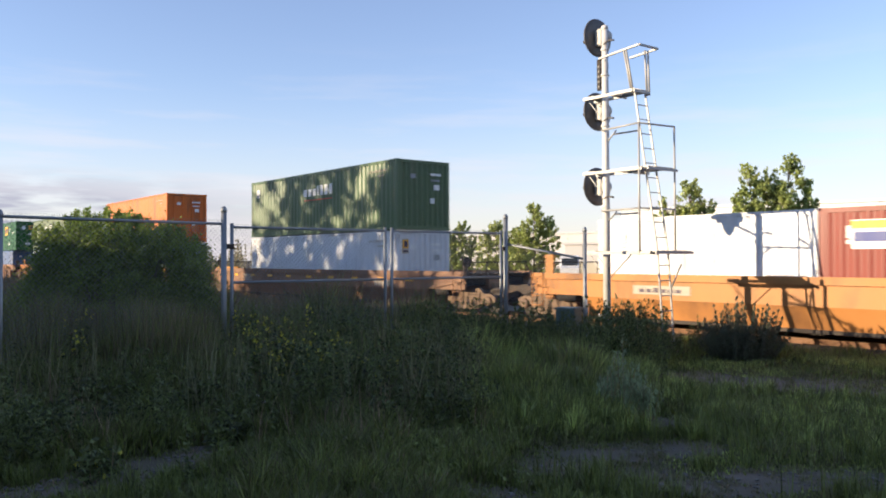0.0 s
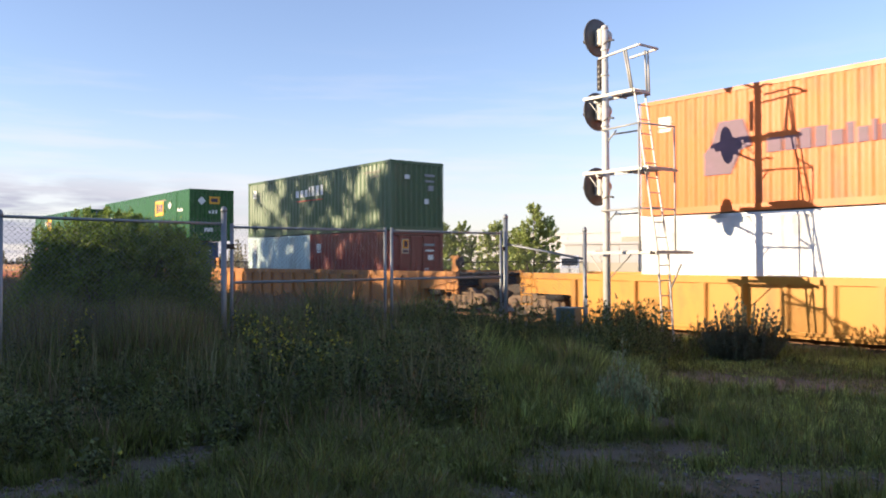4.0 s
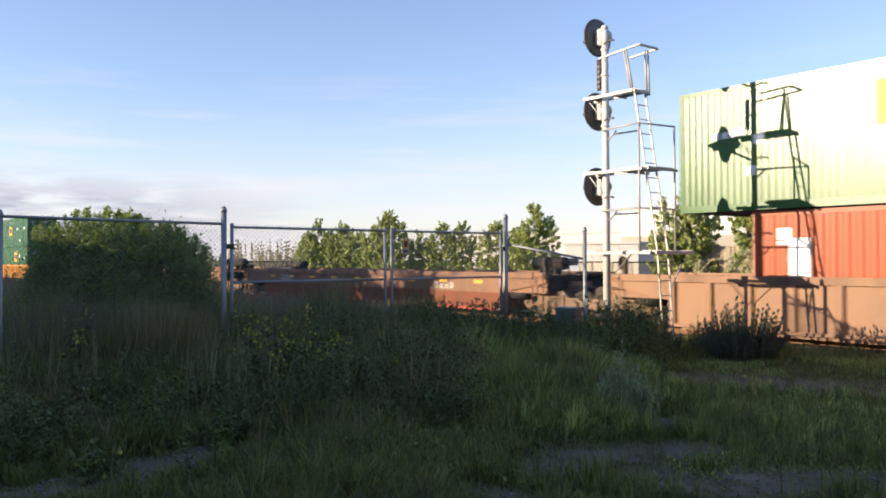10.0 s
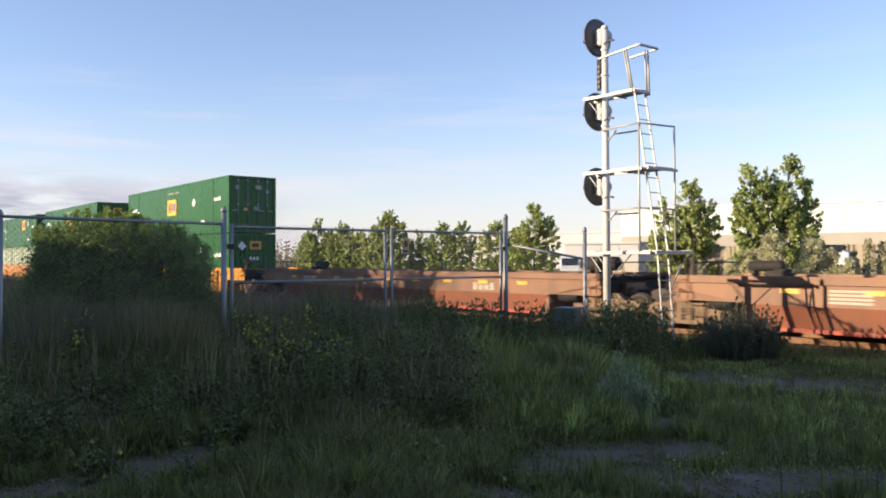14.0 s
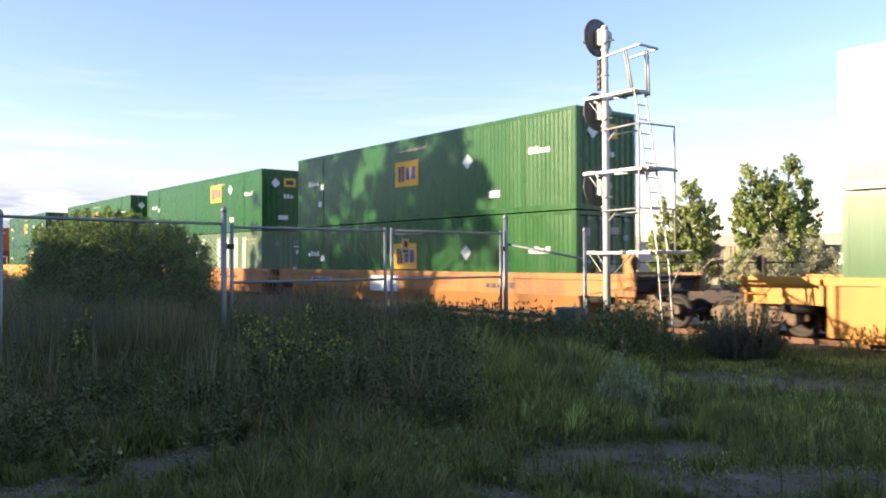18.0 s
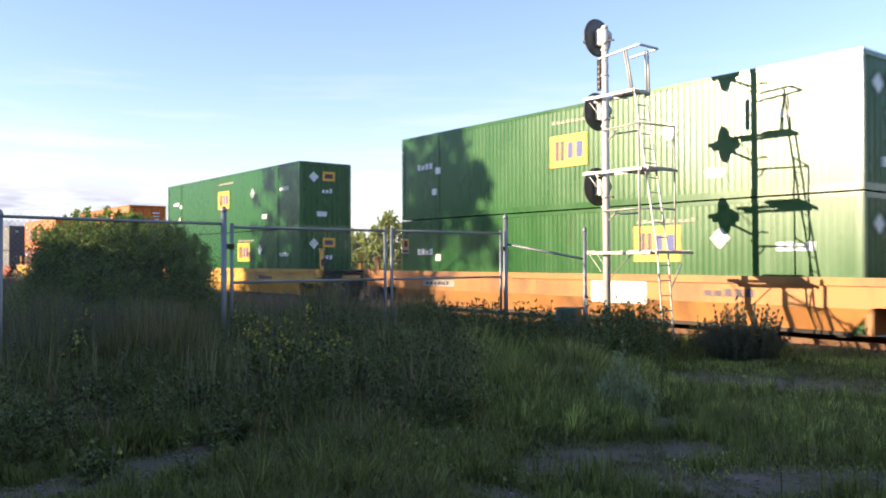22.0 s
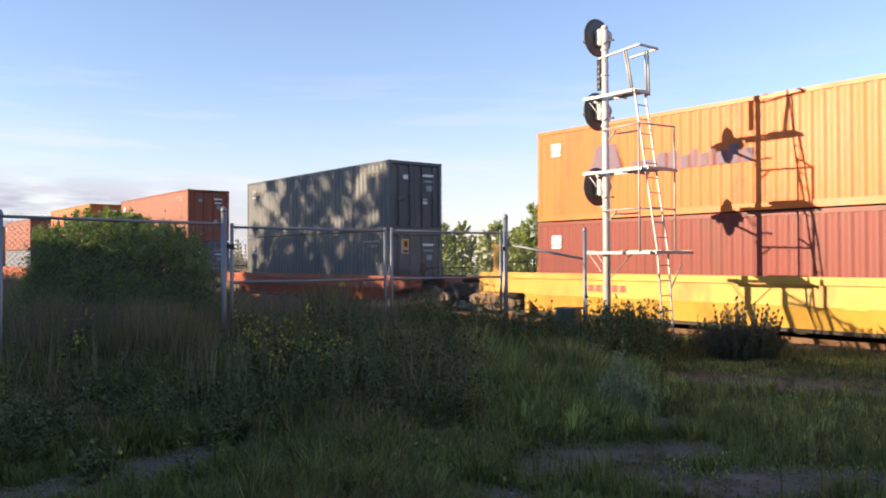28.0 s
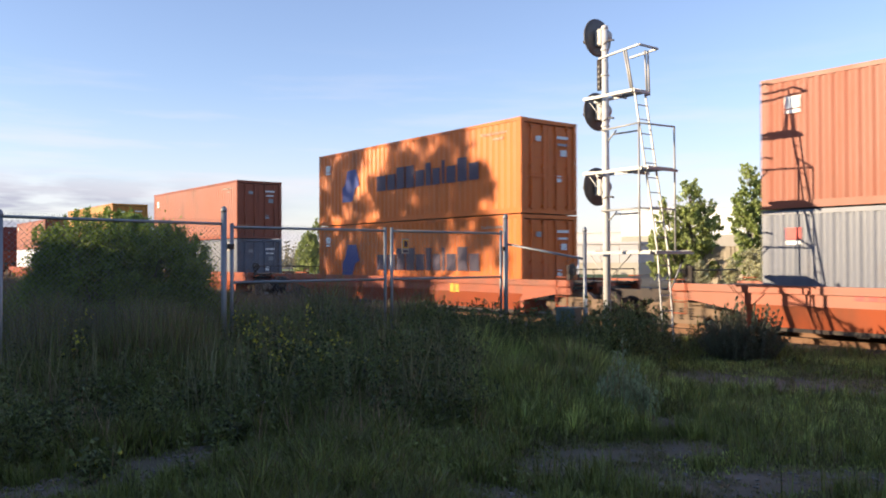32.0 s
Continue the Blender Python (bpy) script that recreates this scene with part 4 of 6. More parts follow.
def ground():
    bm = bmesh.new()
    xs = [-3000, -1200, -500, -250, -140, -90] + [-60 + 0.5 * i for i in range(140)] + [14, 25, 60, 150, 400, 1200, 3000]
    ys = [-3000, -1000, -300, -100, -50, -30, -18, -10, -5] + [-3 + 0.4 * i for i in range(50)] + [19, 22, 30, 45, 70, 120, 250, 600, 1500, 3000]
    grid = [[bm.verts.new((x, y, ground_height(x, y) if abs(x) < 100 and -10 < y < 30 else (0.22 if y < 5 else 0.0))) for x in xs] for y in ys]
    for j in range(len(ys) - 1):
        for i in range(len(xs) - 1):
            bm.faces.new((grid[j][i], grid[j][i + 1], grid[j + 1][i + 1], grid[j + 1][i])).smooth = True
    soil = mat("soil", (0.150, 0.115, 0.082), 0.95, 0, 0.45, 1.6, (0.06, 0.06, 0.03), 0.9, 0, 0.5, 26.0)
    tagged(part("ground", bm, soil), "dry earth ground with worn grass", "ground", kind="structure")
    # ballast bed
    bm = bmesh.new()
    prof = [(-3.0, 0.0), (-1.9, 0.068), (1.9, 0.068), (3.0, 0.0)]
    a = [bm.verts.new((-420, TRACK_Y + y, z + 0.004)) for y, z in prof]
    b = [bm.verts.new((320, TRACK_Y + y, z + 0.004)) for y, z in prof]
    for i in range(3):
        bm.faces.new((a[i], b[i], b[i + 1], a[i + 1]))
    bal = mat("ballast", (0.13, 0.095, 0.07), 0.95, 0, 0.5, 3.0, (0.09, 0.06, 0.04), 0.5, 0, 0.9, 22.0)
    track = tagged(part("track", bm, bal), "single railway track on brown ballast", "track", kind="structure")
    tie = shared("tie", lambda q: box(q, -0.115, 0.115, -1.3, 1.3, -0.08, 0.075))
    wood = mat("tie_wood", (0.06, 0.046, 0.036), 0.9, 0, 0.35, 5, bump=0.4)
    for i in range(150):
        put("tie", tie, wood, track, pose(-70 + i * 0.52, TRACK_Y, 0.0))
    for s in (-1, 1):
        bm = bmesh.new()
        y = TRACK_Y + s * 0.753
        box(bm, -420, 320, y - 0.07, y + 0.07, 0.05, 0.07)
        box(bm, -420, 320, y - 0.012, y + 0.012, 0.07, 0.17)
        box(bm, -420, 320, y - 0.037, y + 0.037, 0.165, RAIL)
        part("rail", bm, RAIL_SIDE, track)


# ---- fence and gate ----
def chain_link(bm, a, b, z0, za, zb, pitch=0.0718, r=0.0021):
    """Diamond mesh between a and b on the ground plan; its top runs from za to zb."""
    a, b = Vector((*a, 0)), Vector((*b, 0))
    L = (b - a).length
    d = (b - a) / L

    def top(s):
        return za + (zb - za) * s / L

    n = int((L + max(za, zb) - z0) / pitch) + 2
    for k in range(-int((max(za, zb) - z0) / pitch) - 1, n):
        for sgn in (1, -1):
            s0 = k * pitch if sgn > 0 else L - k * pitch
            pts = []
            # walk up the wire and keep the piece inside the panel
            steps = 40
            run = (max(za, zb) - z0)
            inside = [q for q in range(steps + 1) if 0 <= s0 + sgn * run * q / steps <= L and z0 + run * q / steps <= top(s0 + sgn * run * q / steps)]
            if len(inside) < 2:
                continue
            for q in (inside[0], inside[-1]):
                pts.append(a + d * (s0 + sgn * run * q / steps) + Vector((0, 0, z0 + run * q / steps)))
            off = d.cross(Vector((0, 0, 1))) * (0.003 * sgn)
            bar(bm, pts[0] + off, pts[1] + off, r, 3)


FENCE = [(-11.75, -1.6), (-11.80, 2.00), (-11.90, 5.07), (-11.96, 10.97), (-10.66, 11.84), (-10.06, 11.24)]


def fence():
    f = tagged(new("chain_link_fence"), "galvanised chain-link fence with barbed top, sagging by the gate", "fence")
    f.location = (-11.8, 2.0, 0)
    inv = Matrix.Translation((11.8, -2.0, 0))

    def p(name, bm, material, label=""):
        bmesh.ops.transform(bm, matrix=inv, verts=bm.verts)
        return part(name, bm, material, f, label)

    def post(x, y, top, r):
        bm = bmesh.new()
        bar(bm, (x, y, 0.0), (x, y, top), r, 14)
        lathe(bm, [(r * 1.15, top - 0.02), (r * 1.15, top + 0.01), (r * 0.8, top + 0.05), (0.01, top + 0.07)], 14, Matrix.Translation((x, y, 0)))
        p("post", bm, GALV)

    z_rail = 1.96 + 0.575
    post(*FENCE[0], z_rail + 0.02, 0.03)
    post(*FENCE[1], z_rail + 0.02, 0.03)
    post(*FENCE[2], 1.96 + 0.76, 0.043)
    post(*FENCE[3], 1.96 + 0.83, 0.046)
    post(*FENCE[4], 1.96 + 0.55, 0.037)
    for a, b in ((0, 1), (1, 2)):
        A, B = FENCE[a], FENCE[b]
        bm = bmesh.new()
        bar(bm, (*A, z_rail), (*B, z_rail - 0.02 * (b == 2)), 0.022, 10)
        p("top_rail", bm, GALV)
        bm = bmesh.new()
        chain_link(bm, A, B, 0.12, z_rail + 0.02, z_rail)
        p("mesh", bm, WIRE)
        bm = bmesh.new()      # twisted wire ends that stand above the rail
        n = 46
        for k in range(n):
            u = (k + 0.5) / n
            x, y = A[0] + (B[0] - A[0]) * u, A[1] + (B[1] - A[1]) * u
            for s in (-1, 1):
                bar(bm, (x, y, z_rail - 0.02), (x, y + s * 0.018, z_rail + 0.055), 0.0022, 3)
        p("wire_ends", bm, WIRE)
    # the slack panel and its sloping rail beside the gate
    A, B = FENCE[3], FENCE[4]
    zs = (1.96 + 0.305, 1.96 + 0.0)
    bm = bmesh.new()
    bar(bm, (*A, zs[0]), (*B, zs[1]), 0.024, 10)
    p("top_rail", bm, GALV)
    bm = bmesh.new()
    chain_link(bm, A, B, 0.15, zs[0], zs[1])
    p("mesh", bm, WIRE)
    C = FENCE[5]
    bm = bmesh.new()
    bar(bm, (*B, zs[1] + 0.12), (*C, 0.5), 0.020, 10)
    p("brace", bm, GALV)
    bm = bmesh.new()
    bar(bm, (*C, 0), (*C, 0.6), 0.03, 10)
    p("post", bm, GALV)


def gate():
    A, B = Vector((*FENCE[2], 0)), Vector((*FENCE[3], 0))
    d = (B - A).normalized()
    L = (B - A).length
    for i, (s0, s1) in enumerate(((0.13, L * 0.508), (L * 0.532, L - 0.13))):
        g = tagged(new("gate_leaf"), ("closed chain-link gate leaf in a steel pipe frame" if i == 0 else "closed chain-link gate leaf with a small notice"), "gate", "leaves of the double gate")
        g.matrix_basis = Matrix.Translation(A + d * s0) @ Matrix.Rotation(math.atan2(d.y, d.x), 4, "Z")
        w = s1 - s0
        t0, t1 = 1.96 + 0.51, 1.96 + 0.50
        lo = 0.42
        for x in (0, w):
            bm = bmesh.new()
            bar(bm, (x, 0, lo), (x, 0, t0 + 0.06), 0.028, 12)
            part("upright", bm, GALV, g)
        for z in (t0, 1.96 - 0.345, lo):
            bm = bmesh.new()
            bar(bm, (0, 0, z), (w, 0, z), 0.021, 10)
            part("crossbar", bm, GALV, g)
        bm = bmesh.new()
        chain_link(bm, (0, 0.0), (w, 0.0), lo, t0 + 0.02, t0 + 0.02)
        part("mesh", bm, WIRE, g)
        bm = bmesh.new()
        n = 44
        for k in range(n):
            x = (k + 0.5) / n * w
            for s in (-1, 1):
                bar(bm, (x, 0, t0 - 0.02), (x + s * 0.015, 0, t0 + 0.05), 0.0022, 3)
        part("wire_ends", bm, WIRE, g)
        bm = bmesh.new()
        for z in (lo + 0.35, t0 - 0.3):
            x = -0.07 if i == 0 else w + 0.06
            box(bm, min(x, x + 0.1), max(x, x + 0.1), -0.03, 0.03, z - 0.04, z + 0.04)
        part("hinge", bm, STEEL, g)
        if i == 1:
            sign = put("notice", plate_mesh(0.15, 0.27), DULL_WHITE, g, pose(0.28, -0.03, t0 - 0.27, 0, 0, 0), "small pale notice")
            put("notice_panel", plate_mesh(0.12, 0.15), LOGO_YELLOW, sign, pose(0, -0.007, 0.04))
            put("notice_mark", plate_mesh(0.07, 0.11), LOGO_INK, sign, pose(0, -0.012, 0.04))
            put("notice_mark", plate_mesh(0.11, 0.03), LOGO_INK, sign, pose(0, -0.007, -0.09))


# ---- signal ----
def signal():
    MX, MY = -11.64, 13.60
    s = tagged(new("railway_signal"), "silver signal mast with three dark round heads, platforms and ladder", "signal")
    s.location = (MX, MY, 0)

    def P(name, bm, material=SILVER, parent=None, label=""):
        return part(name, bm, material, parent or s, label)

    bm = bmesh.new()
    bar(bm, (0.03, 0, 0), (0, 0, 6.93), 0.082, 18, 0.070)
    lathe(bm, [(0.20, 0.0), (0.20, 0.05), (0.12, 0.10), (0.10, 0.3)], 18)
    lathe(bm, [(0.072, 6.92), (0.08, 6.94), (0.076, 6.99), (0.02, 7.02)], 18)
    for z in (6.45, 5.9, 4.8, 3.05):
        lathe(bm, [(0.078, z), (0.09, z + 0.01), (0.09, z + 0.05), (0.078, z + 0.06)], 18)
    P("mast", bm, MAST)
    for z, dx in ((6.90, -0.51), (5.24, -0.525), (3.56, -0.54)):
        # head: a dark disc that faces down the line, the lamp case behind it
        bm = bmesh.new()
        lathe(bm, [(0.02, -0.03), (0.30, -0.02), (0.415, -0.012), (0.43, 0.004), (0.42, 0.018), (0.2, 0.02), (0.02, 0.02)], 40, Matrix.Rotation(radians(-90), 4, "Y"))
        head = part("signal_head", bm, BLACK, s, "dark round backboard", pose(dx - 0.042, 0.40, z + 0.02, 0, 0, -3))
        bm = bmesh.new()
        bar(bm, (0, 0, 0), (-0.30, 0, -0.03), 0.12, 14, 0.10)
        bar(bm, (-0.30, 0, 0.02), (-0.42, 0, 0.0), 0.06, 10, 0.04)
        P("hood", bm, BLACK, head)
        bm = bmesh.new()
        box(bm, 0.03, 0.24, -0.13, 0.11, -0.21, 0.15)
        bmesh.ops.bevel(bm, geom=bm.edges, offset=0.02, segments=2, affect="EDGES")
        lathe(bm, [(0.11, 0), (0.11, 0.10), (0.06, 0.12)], 14, Matrix.Translation((0.24, 0, -0.02)) @ Matrix.Rotation(radians(90), 4, "Y"))
        P("lamp_case", bm, SILVER, head)
        bm = bmesh.new()
        bar(bm, (0.16, -0.02, -0.18), (0.56, -0.37, -0.36), 0.028, 8)
        P("bracket", bm, SILVER, head)
        bm = bmesh.new()
        bar(bm, (0.56, -0.42, -0.34), (0.74, -0.44, -0.28), 0.02, 8)
        bar(bm, (0.74, -0.44, -0.28), (0.90, -0.44, -0.31), 0.02, 8)
        P("cable", bm, BLACK, head)
    # platforms: height, near beam from x0 to x1, deck from xa to xb and out to yb
    for z, x0, x1, xa, xb, y0, yb in ((5.43, -0.42, 0.92, 0.35, 0.95, -0.22, 0.28), (3.80, -0.38, 1.20, 0.60, 1.33, -0.28, 0.70), (2.09, -0.34, 1.40, 0.60, 1.52, -0.28, 0.95)):
        for y in (y0, 0.14):
            bm = bmesh.new()
            flat_bar(bm, (x0, y, z), (x1, y, z), 0.05, 0.06)
            P("beam", bm)
        bm = bmesh.new()
        for e in (xa, xb):
            flat_bar(bm, (e, y0, z - 0.01), (e, yb, z - 0.01), 0.035, 0.05)
        n = int((yb - y0) / 0.055)
        for k in range(n):
            yy = y0 + 0.02 + k * 0.055
            flat_bar(bm, (xa, yy, z + 0.028), (xb, yy, z + 0.028), 0.012, 0.03)
        P("deck_grating", bm)
        bm = bmesh.new()
        box(bm, x0, x0 + 0.28, y0, 0.14, z + 0.03, z + 0.045)
        P("step_plate", bm)
        if z < 3:
            bm = bmesh.new()
            flat_bar(bm, (0.05, 0.02, z - 0.58), (0.66, 0.02, z - 0.04), 0.018, 0.018, (0, 1, 0))
            P("brace", bm, BLACK)
        for y in (-0.10, 0.14):
            bm = bmesh.new()
            flat_bar(bm, (-0.05, y, z - 0.40), (-0.36, y, z - 0.04), 0.015, 0.015, (0, 1, 0))
            P("brace", bm)
    # top cage
    for a, b in (((0.0, -0.18, 6.26), (1.06, -0.18, 6.35)), ((0.35, 0.42, 6.30), (1.06, 0.42, 6.35)), ((1.06, -0.18, 6.35), (1.06, 0.42, 6.35))):
        bm = bmesh.new()
        flat_bar(bm, a, b, 0.05, 0.035)
        P("handrail", bm)
    for a, b in (((0.66, -0.18, 6.31), (0.80, -0.10, 5.40)), ((0.72, -0.18, 6.31), (0.84, -0.10, 5.40)), ((0.86, 0.26, 6.33), (0.80, 0.40, 5.40)), ((0.89, 0.32, 6.33), (0.86, 0.40, 5.40))):
        bm = bmesh.new()
        bar(bm, a, b, 0.022, 8)
        P("stanchion", bm)
    # railings of the two lower decks
    for z in (4.72, 2.99):
        for a, b in (((0.0, -0.12, z), (1.13, -0.30, z)), ((1.13, -0.30, z), (1.26, 0.70, z)), ((0.1, 0.14, z - 0.07), (0.75, 0.14, z - 0.07))):
            bm = bmesh.new()
            bar(bm, a, b, 0.02, 8)
            P("handrail", bm)
        bm = bmesh.new()
        bar(bm, (0.08, 0.0, z - 0.22), (0.30, 0.0, z - 0.02), 0.018, 8)
        P("knee_brace", bm)
    for x, y in ((1.13, -0.30), (1.26, 0.70)):
        bm = bmesh.new()
        bar(bm, (x, y, 4.72), (x + 0.01, y, 2.09), 0.021, 8)
        P("stanchion", bm)
    # ladder: leans from the lowest platform to the top one, and stands steeper below
    rung = shared("rung", lambda q: bar(q, (0, -0.14, 0), (0, 0.20, 0), 0.012, 6))
    for (xa, za), (xb, zb) in (((1.455, 2.09), (0.90, 5.45)), ((1.60, 0.0), (1.455, 2.09))):
        for y in (-0.14, 0.20):
            bm = bmesh.new()
            flat_bar(bm, (xa, y, za), (xb, y, zb), 0.024, 0.036, (1, 0, 0.2))
            P("ladder_rail", bm)
        for j in range(1, int((zb - za) / 0.305) + 1):
            u = j * 0.305 / (zb - za)
            put("rung", rung, SILVER, s, pose(xa + (xb - xa) * u, 0, za + (zb - za) * u))
    bm = bmesh.new()
    bar(bm, (1.52, 0.20, 1.36), (1.66, 0.36, 1.86), 0.018, 6)
    P("stay", bm)
    bm = bmesh.new()
    box(bm, -0.21, -0.11, -0.02, 0.02, 5.62, 6.30)
    plate = P("nameplate", bm, UNDER, None, "narrow dark plate with pale marks")
    for j in range(5):
        put("plate_mark", plate_mesh(0.05, 0.05), BLACK, plate, pose(-0.16, -0.025, 5.70 + j * 0.11))


# ---- leaves ----
def leaf_cloud(name, centres, per, size, material, parent=None, seed=0, flat=1.0, aspect=0.62, upright=0.0):
    """Many small folded leaves round the given clump centres (x, y, z, radius)."""
    rng = np.random.default_rng(seed)
    c = np.asarray(centres, float)
    n = len(c) * per
    idx = np.repeat(np.arange(len(c)), per)
    d = rng.normal(size=(n, 3))
    d /= np.linalg.norm(d, axis=1, keepdims=True)
    r = np.minimum(1.5, np.abs(rng.normal(size=n)) * 0.62)
    pos = c[idx, :3] + d * (r * c[idx, 3])[:, None] * np.array([1, 1, flat])
    ax = rng.normal(size=(n, 3))
    ax[:, 2] += upright
    ax /= np.linalg.norm(ax, axis=1, keepdims=True)
    nb = np.cross(ax, rng.normal(size=(n, 3)))
    nb /= np.linalg.norm(nb, axis=1, keepdims=True) + 1e-9
    s = size * (0.6 + 0.8 * rng.random(n))[:, None]
    v = np.stack([pos - ax * s, pos - ax * s * 0.1 + nb * s * aspect, pos + ax * s, pos - ax * s * 0.1 - nb * s * aspect], axis=1).reshape(-1, 3)
    me = bpy.data.meshes.new(name)
    me.vertices.add(n * 4)
    me.vertices.foreach_set("co", v.ravel())
    me.loops.add(n * 4)
    me.loops.foreach_set("vertex_index", np.arange(n * 4))
    me.polygons.add(n)
    me.polygons.foreach_set("loop_start", np.arange(n) * 4)
    me.polygons.foreach_set("loop_total", np.full(n, 4))
    me.update()
    me.materials.append(material)
    ob = new(name, me)
    if parent is not None:
        ob.parent = parent
    return ob


BARK = mat("bark", (0.16, 0.13, 0.10), 0.9, 0, 0.35, 5, bump=0.5, fine=18)
LEAF = leafy("poplar_leaf", (0.37, 0.42, 0.14), 0.3, 0.34)
LEAF_DARK = leafy("dark_leaf", (0.22, 0.285, 0.08), 0.3, 0.42)
LEAF_MID = leafy("mid_leaf", (0.36, 0.42, 0.14), 0.3, 0.42)
LEAF_FAR = leafy("far_leaf", (0.35, 0.31, 0.19), 0.3, 0.3)
LEAF_SILVER = leafy("silver_leaf", (0.52, 0.50, 0.31), 0.25, 0.45)
LEAF_BUSH = leafy("bush_leaf", (0.19, 0.265, 0.055), 0.4, 0.5)
LEAF_SAGE = leafy("sage_leaf", (0.115, 0.13, 0.08), 0.25)


def tree(x, y, h, spread, words, leaf, seed, per=180, size=0.16, low=0.18, clumps=34, cols=1, top_sharp=0.6, tuft=1.0):
    """A tapered trunk, limbs, and a crown of leaf clumps with an uneven outline."""
    rng = random.Random(seed)
    t = tagged(new("tree"), words, "tree")
    t.location = (x, y, 0)
    bm = bmesh.new()
    cl = []
    stems = [(rng.uniform(-0.35, 0.35) * spread * (cols > 1), rng.uniform(-0.3, 0.3) * spread * (cols > 1), rng.uniform(0.85, 1.0)) for _ in range(cols)]
    for sx, sy, sh in stems:
        prev = Vector((sx * 0.2, sy * 0.2, 0))
        segs = 6
        r = 0.018 * h
        for k in range(segs):
            nxt = Vector((sx * (0.2 + 0.8 * (k + 1) / segs) + rng.uniform(-0.1, 0.1), sy + rng.uniform(-0.1, 0.1), h * sh * 0.92 * (k + 1) / segs))
            bar(bm, prev, nxt, r, 8, r * 0.78)
            prev, r = nxt, r * 0.78
        for k in range(clumps // cols):
            u = low + (0.99 - low) * (k + rng.random()) / (clumps // cols)
            wide = spread * (min(1.0, (u - low) / 0.15 + 0.5)) * (1 - u) ** top_sharp * 1.15 / (1.0 + 0.4 * (cols > 1))
            a = rng.uniform(0, 2 * math.pi)
            rad = wide * rng.uniform(0.25, 1.0)
            q = Vector((sx * u + rad * math.cos(a), sy * u + rad * math.sin(a), h * sh * u))
            bar(bm, (sx * u, sy * u, h * sh * max(0.08, u - 0.12)), q, 0.006 * h * (1.1 - u), 5, 0.01)
            cl.append((*q, tuft * spread * rng.uniform(0.26, 0.50) * (1.15 - 0.55 * u)))
    trunk = part("trunk", bm, BARK, t)
    leaf_cloud("crown", cl, per, size, leaf, t, seed)
    return t


def lobed_tree(x, y, words, lobes, leaf, seed, size=0.105, per=22, dense=26):
    """A tree of several leaders; lobes: (sideways, base, top, half width), each a ragged column of leaf sprays."""
    rng = random.Random(seed)
    t = tagged(new("tree"), words, "tree")
    t.location = (x, y, 0)
    bm = bmesh.new()
    cl = []
    r2 = Vector((0.61743, 0.78662, 0))
    w2 = Vector((-0.78653, 0.61741, 0))
    for side, base, top, half in lobes:
        foot = r2 * (side * 0.25)
        mid = r2 * (side * 0.8) + Vector((0, 0, base + (top - base) * 0.35))
        tip = r2 * side + Vector((0, 0, top - 0.25))
        bar(bm, foot, mid, 0.10, 8, 0.06)
        bar(bm, mid, tip, 0.06, 6, 0.015)
        for j in range(int(dense * half * (top - base) / 2.2)):
            u = rng.random()
            wide = half * math.sin(math.pi * min(1.0, 0.18 + 0.80 * u)) ** 0.6
            a = rng.uniform(0, 2 * math.pi)
            rad = wide * math.sqrt(rng.uniform(0.08, 1.0))
            q = r2 * (side + rad * math.cos(a)) + w2 * (rad * math.sin(a) * 0.8) + Vector((0, 0, base + u * (top - base)))
            bar(bm, mid.lerp(tip, max(0.0, u - 0.2)), q, 0.02, 4, 0.006)
            for m in range(3):      # a spray reaches up and outwards
                v = q + (q - mid.lerp(tip, u)).normalized() * (0.16 * m) + Vector((0, 0, 0.16 * m))
                cl.append((*v, rng.uniform(0.18, 0.33) * (1 - 0.18 * m)))
    part("trunk", bm, BARK, t)
    leaf_cloud("crown", cl, per, size, leaf, t, seed, 1.15)
    return t


def place(px, depth):
    """Ground point at a given sideways angle tangent and depth along the view."""
    r, w = Vector((0.61743, 0.78662)), Vector((-0.78653, 0.61741))
    q = (w + r * px) * depth
    return q.x, q.y


def at(x, depth):
    return place((x - 784) / 1442.2, depth)


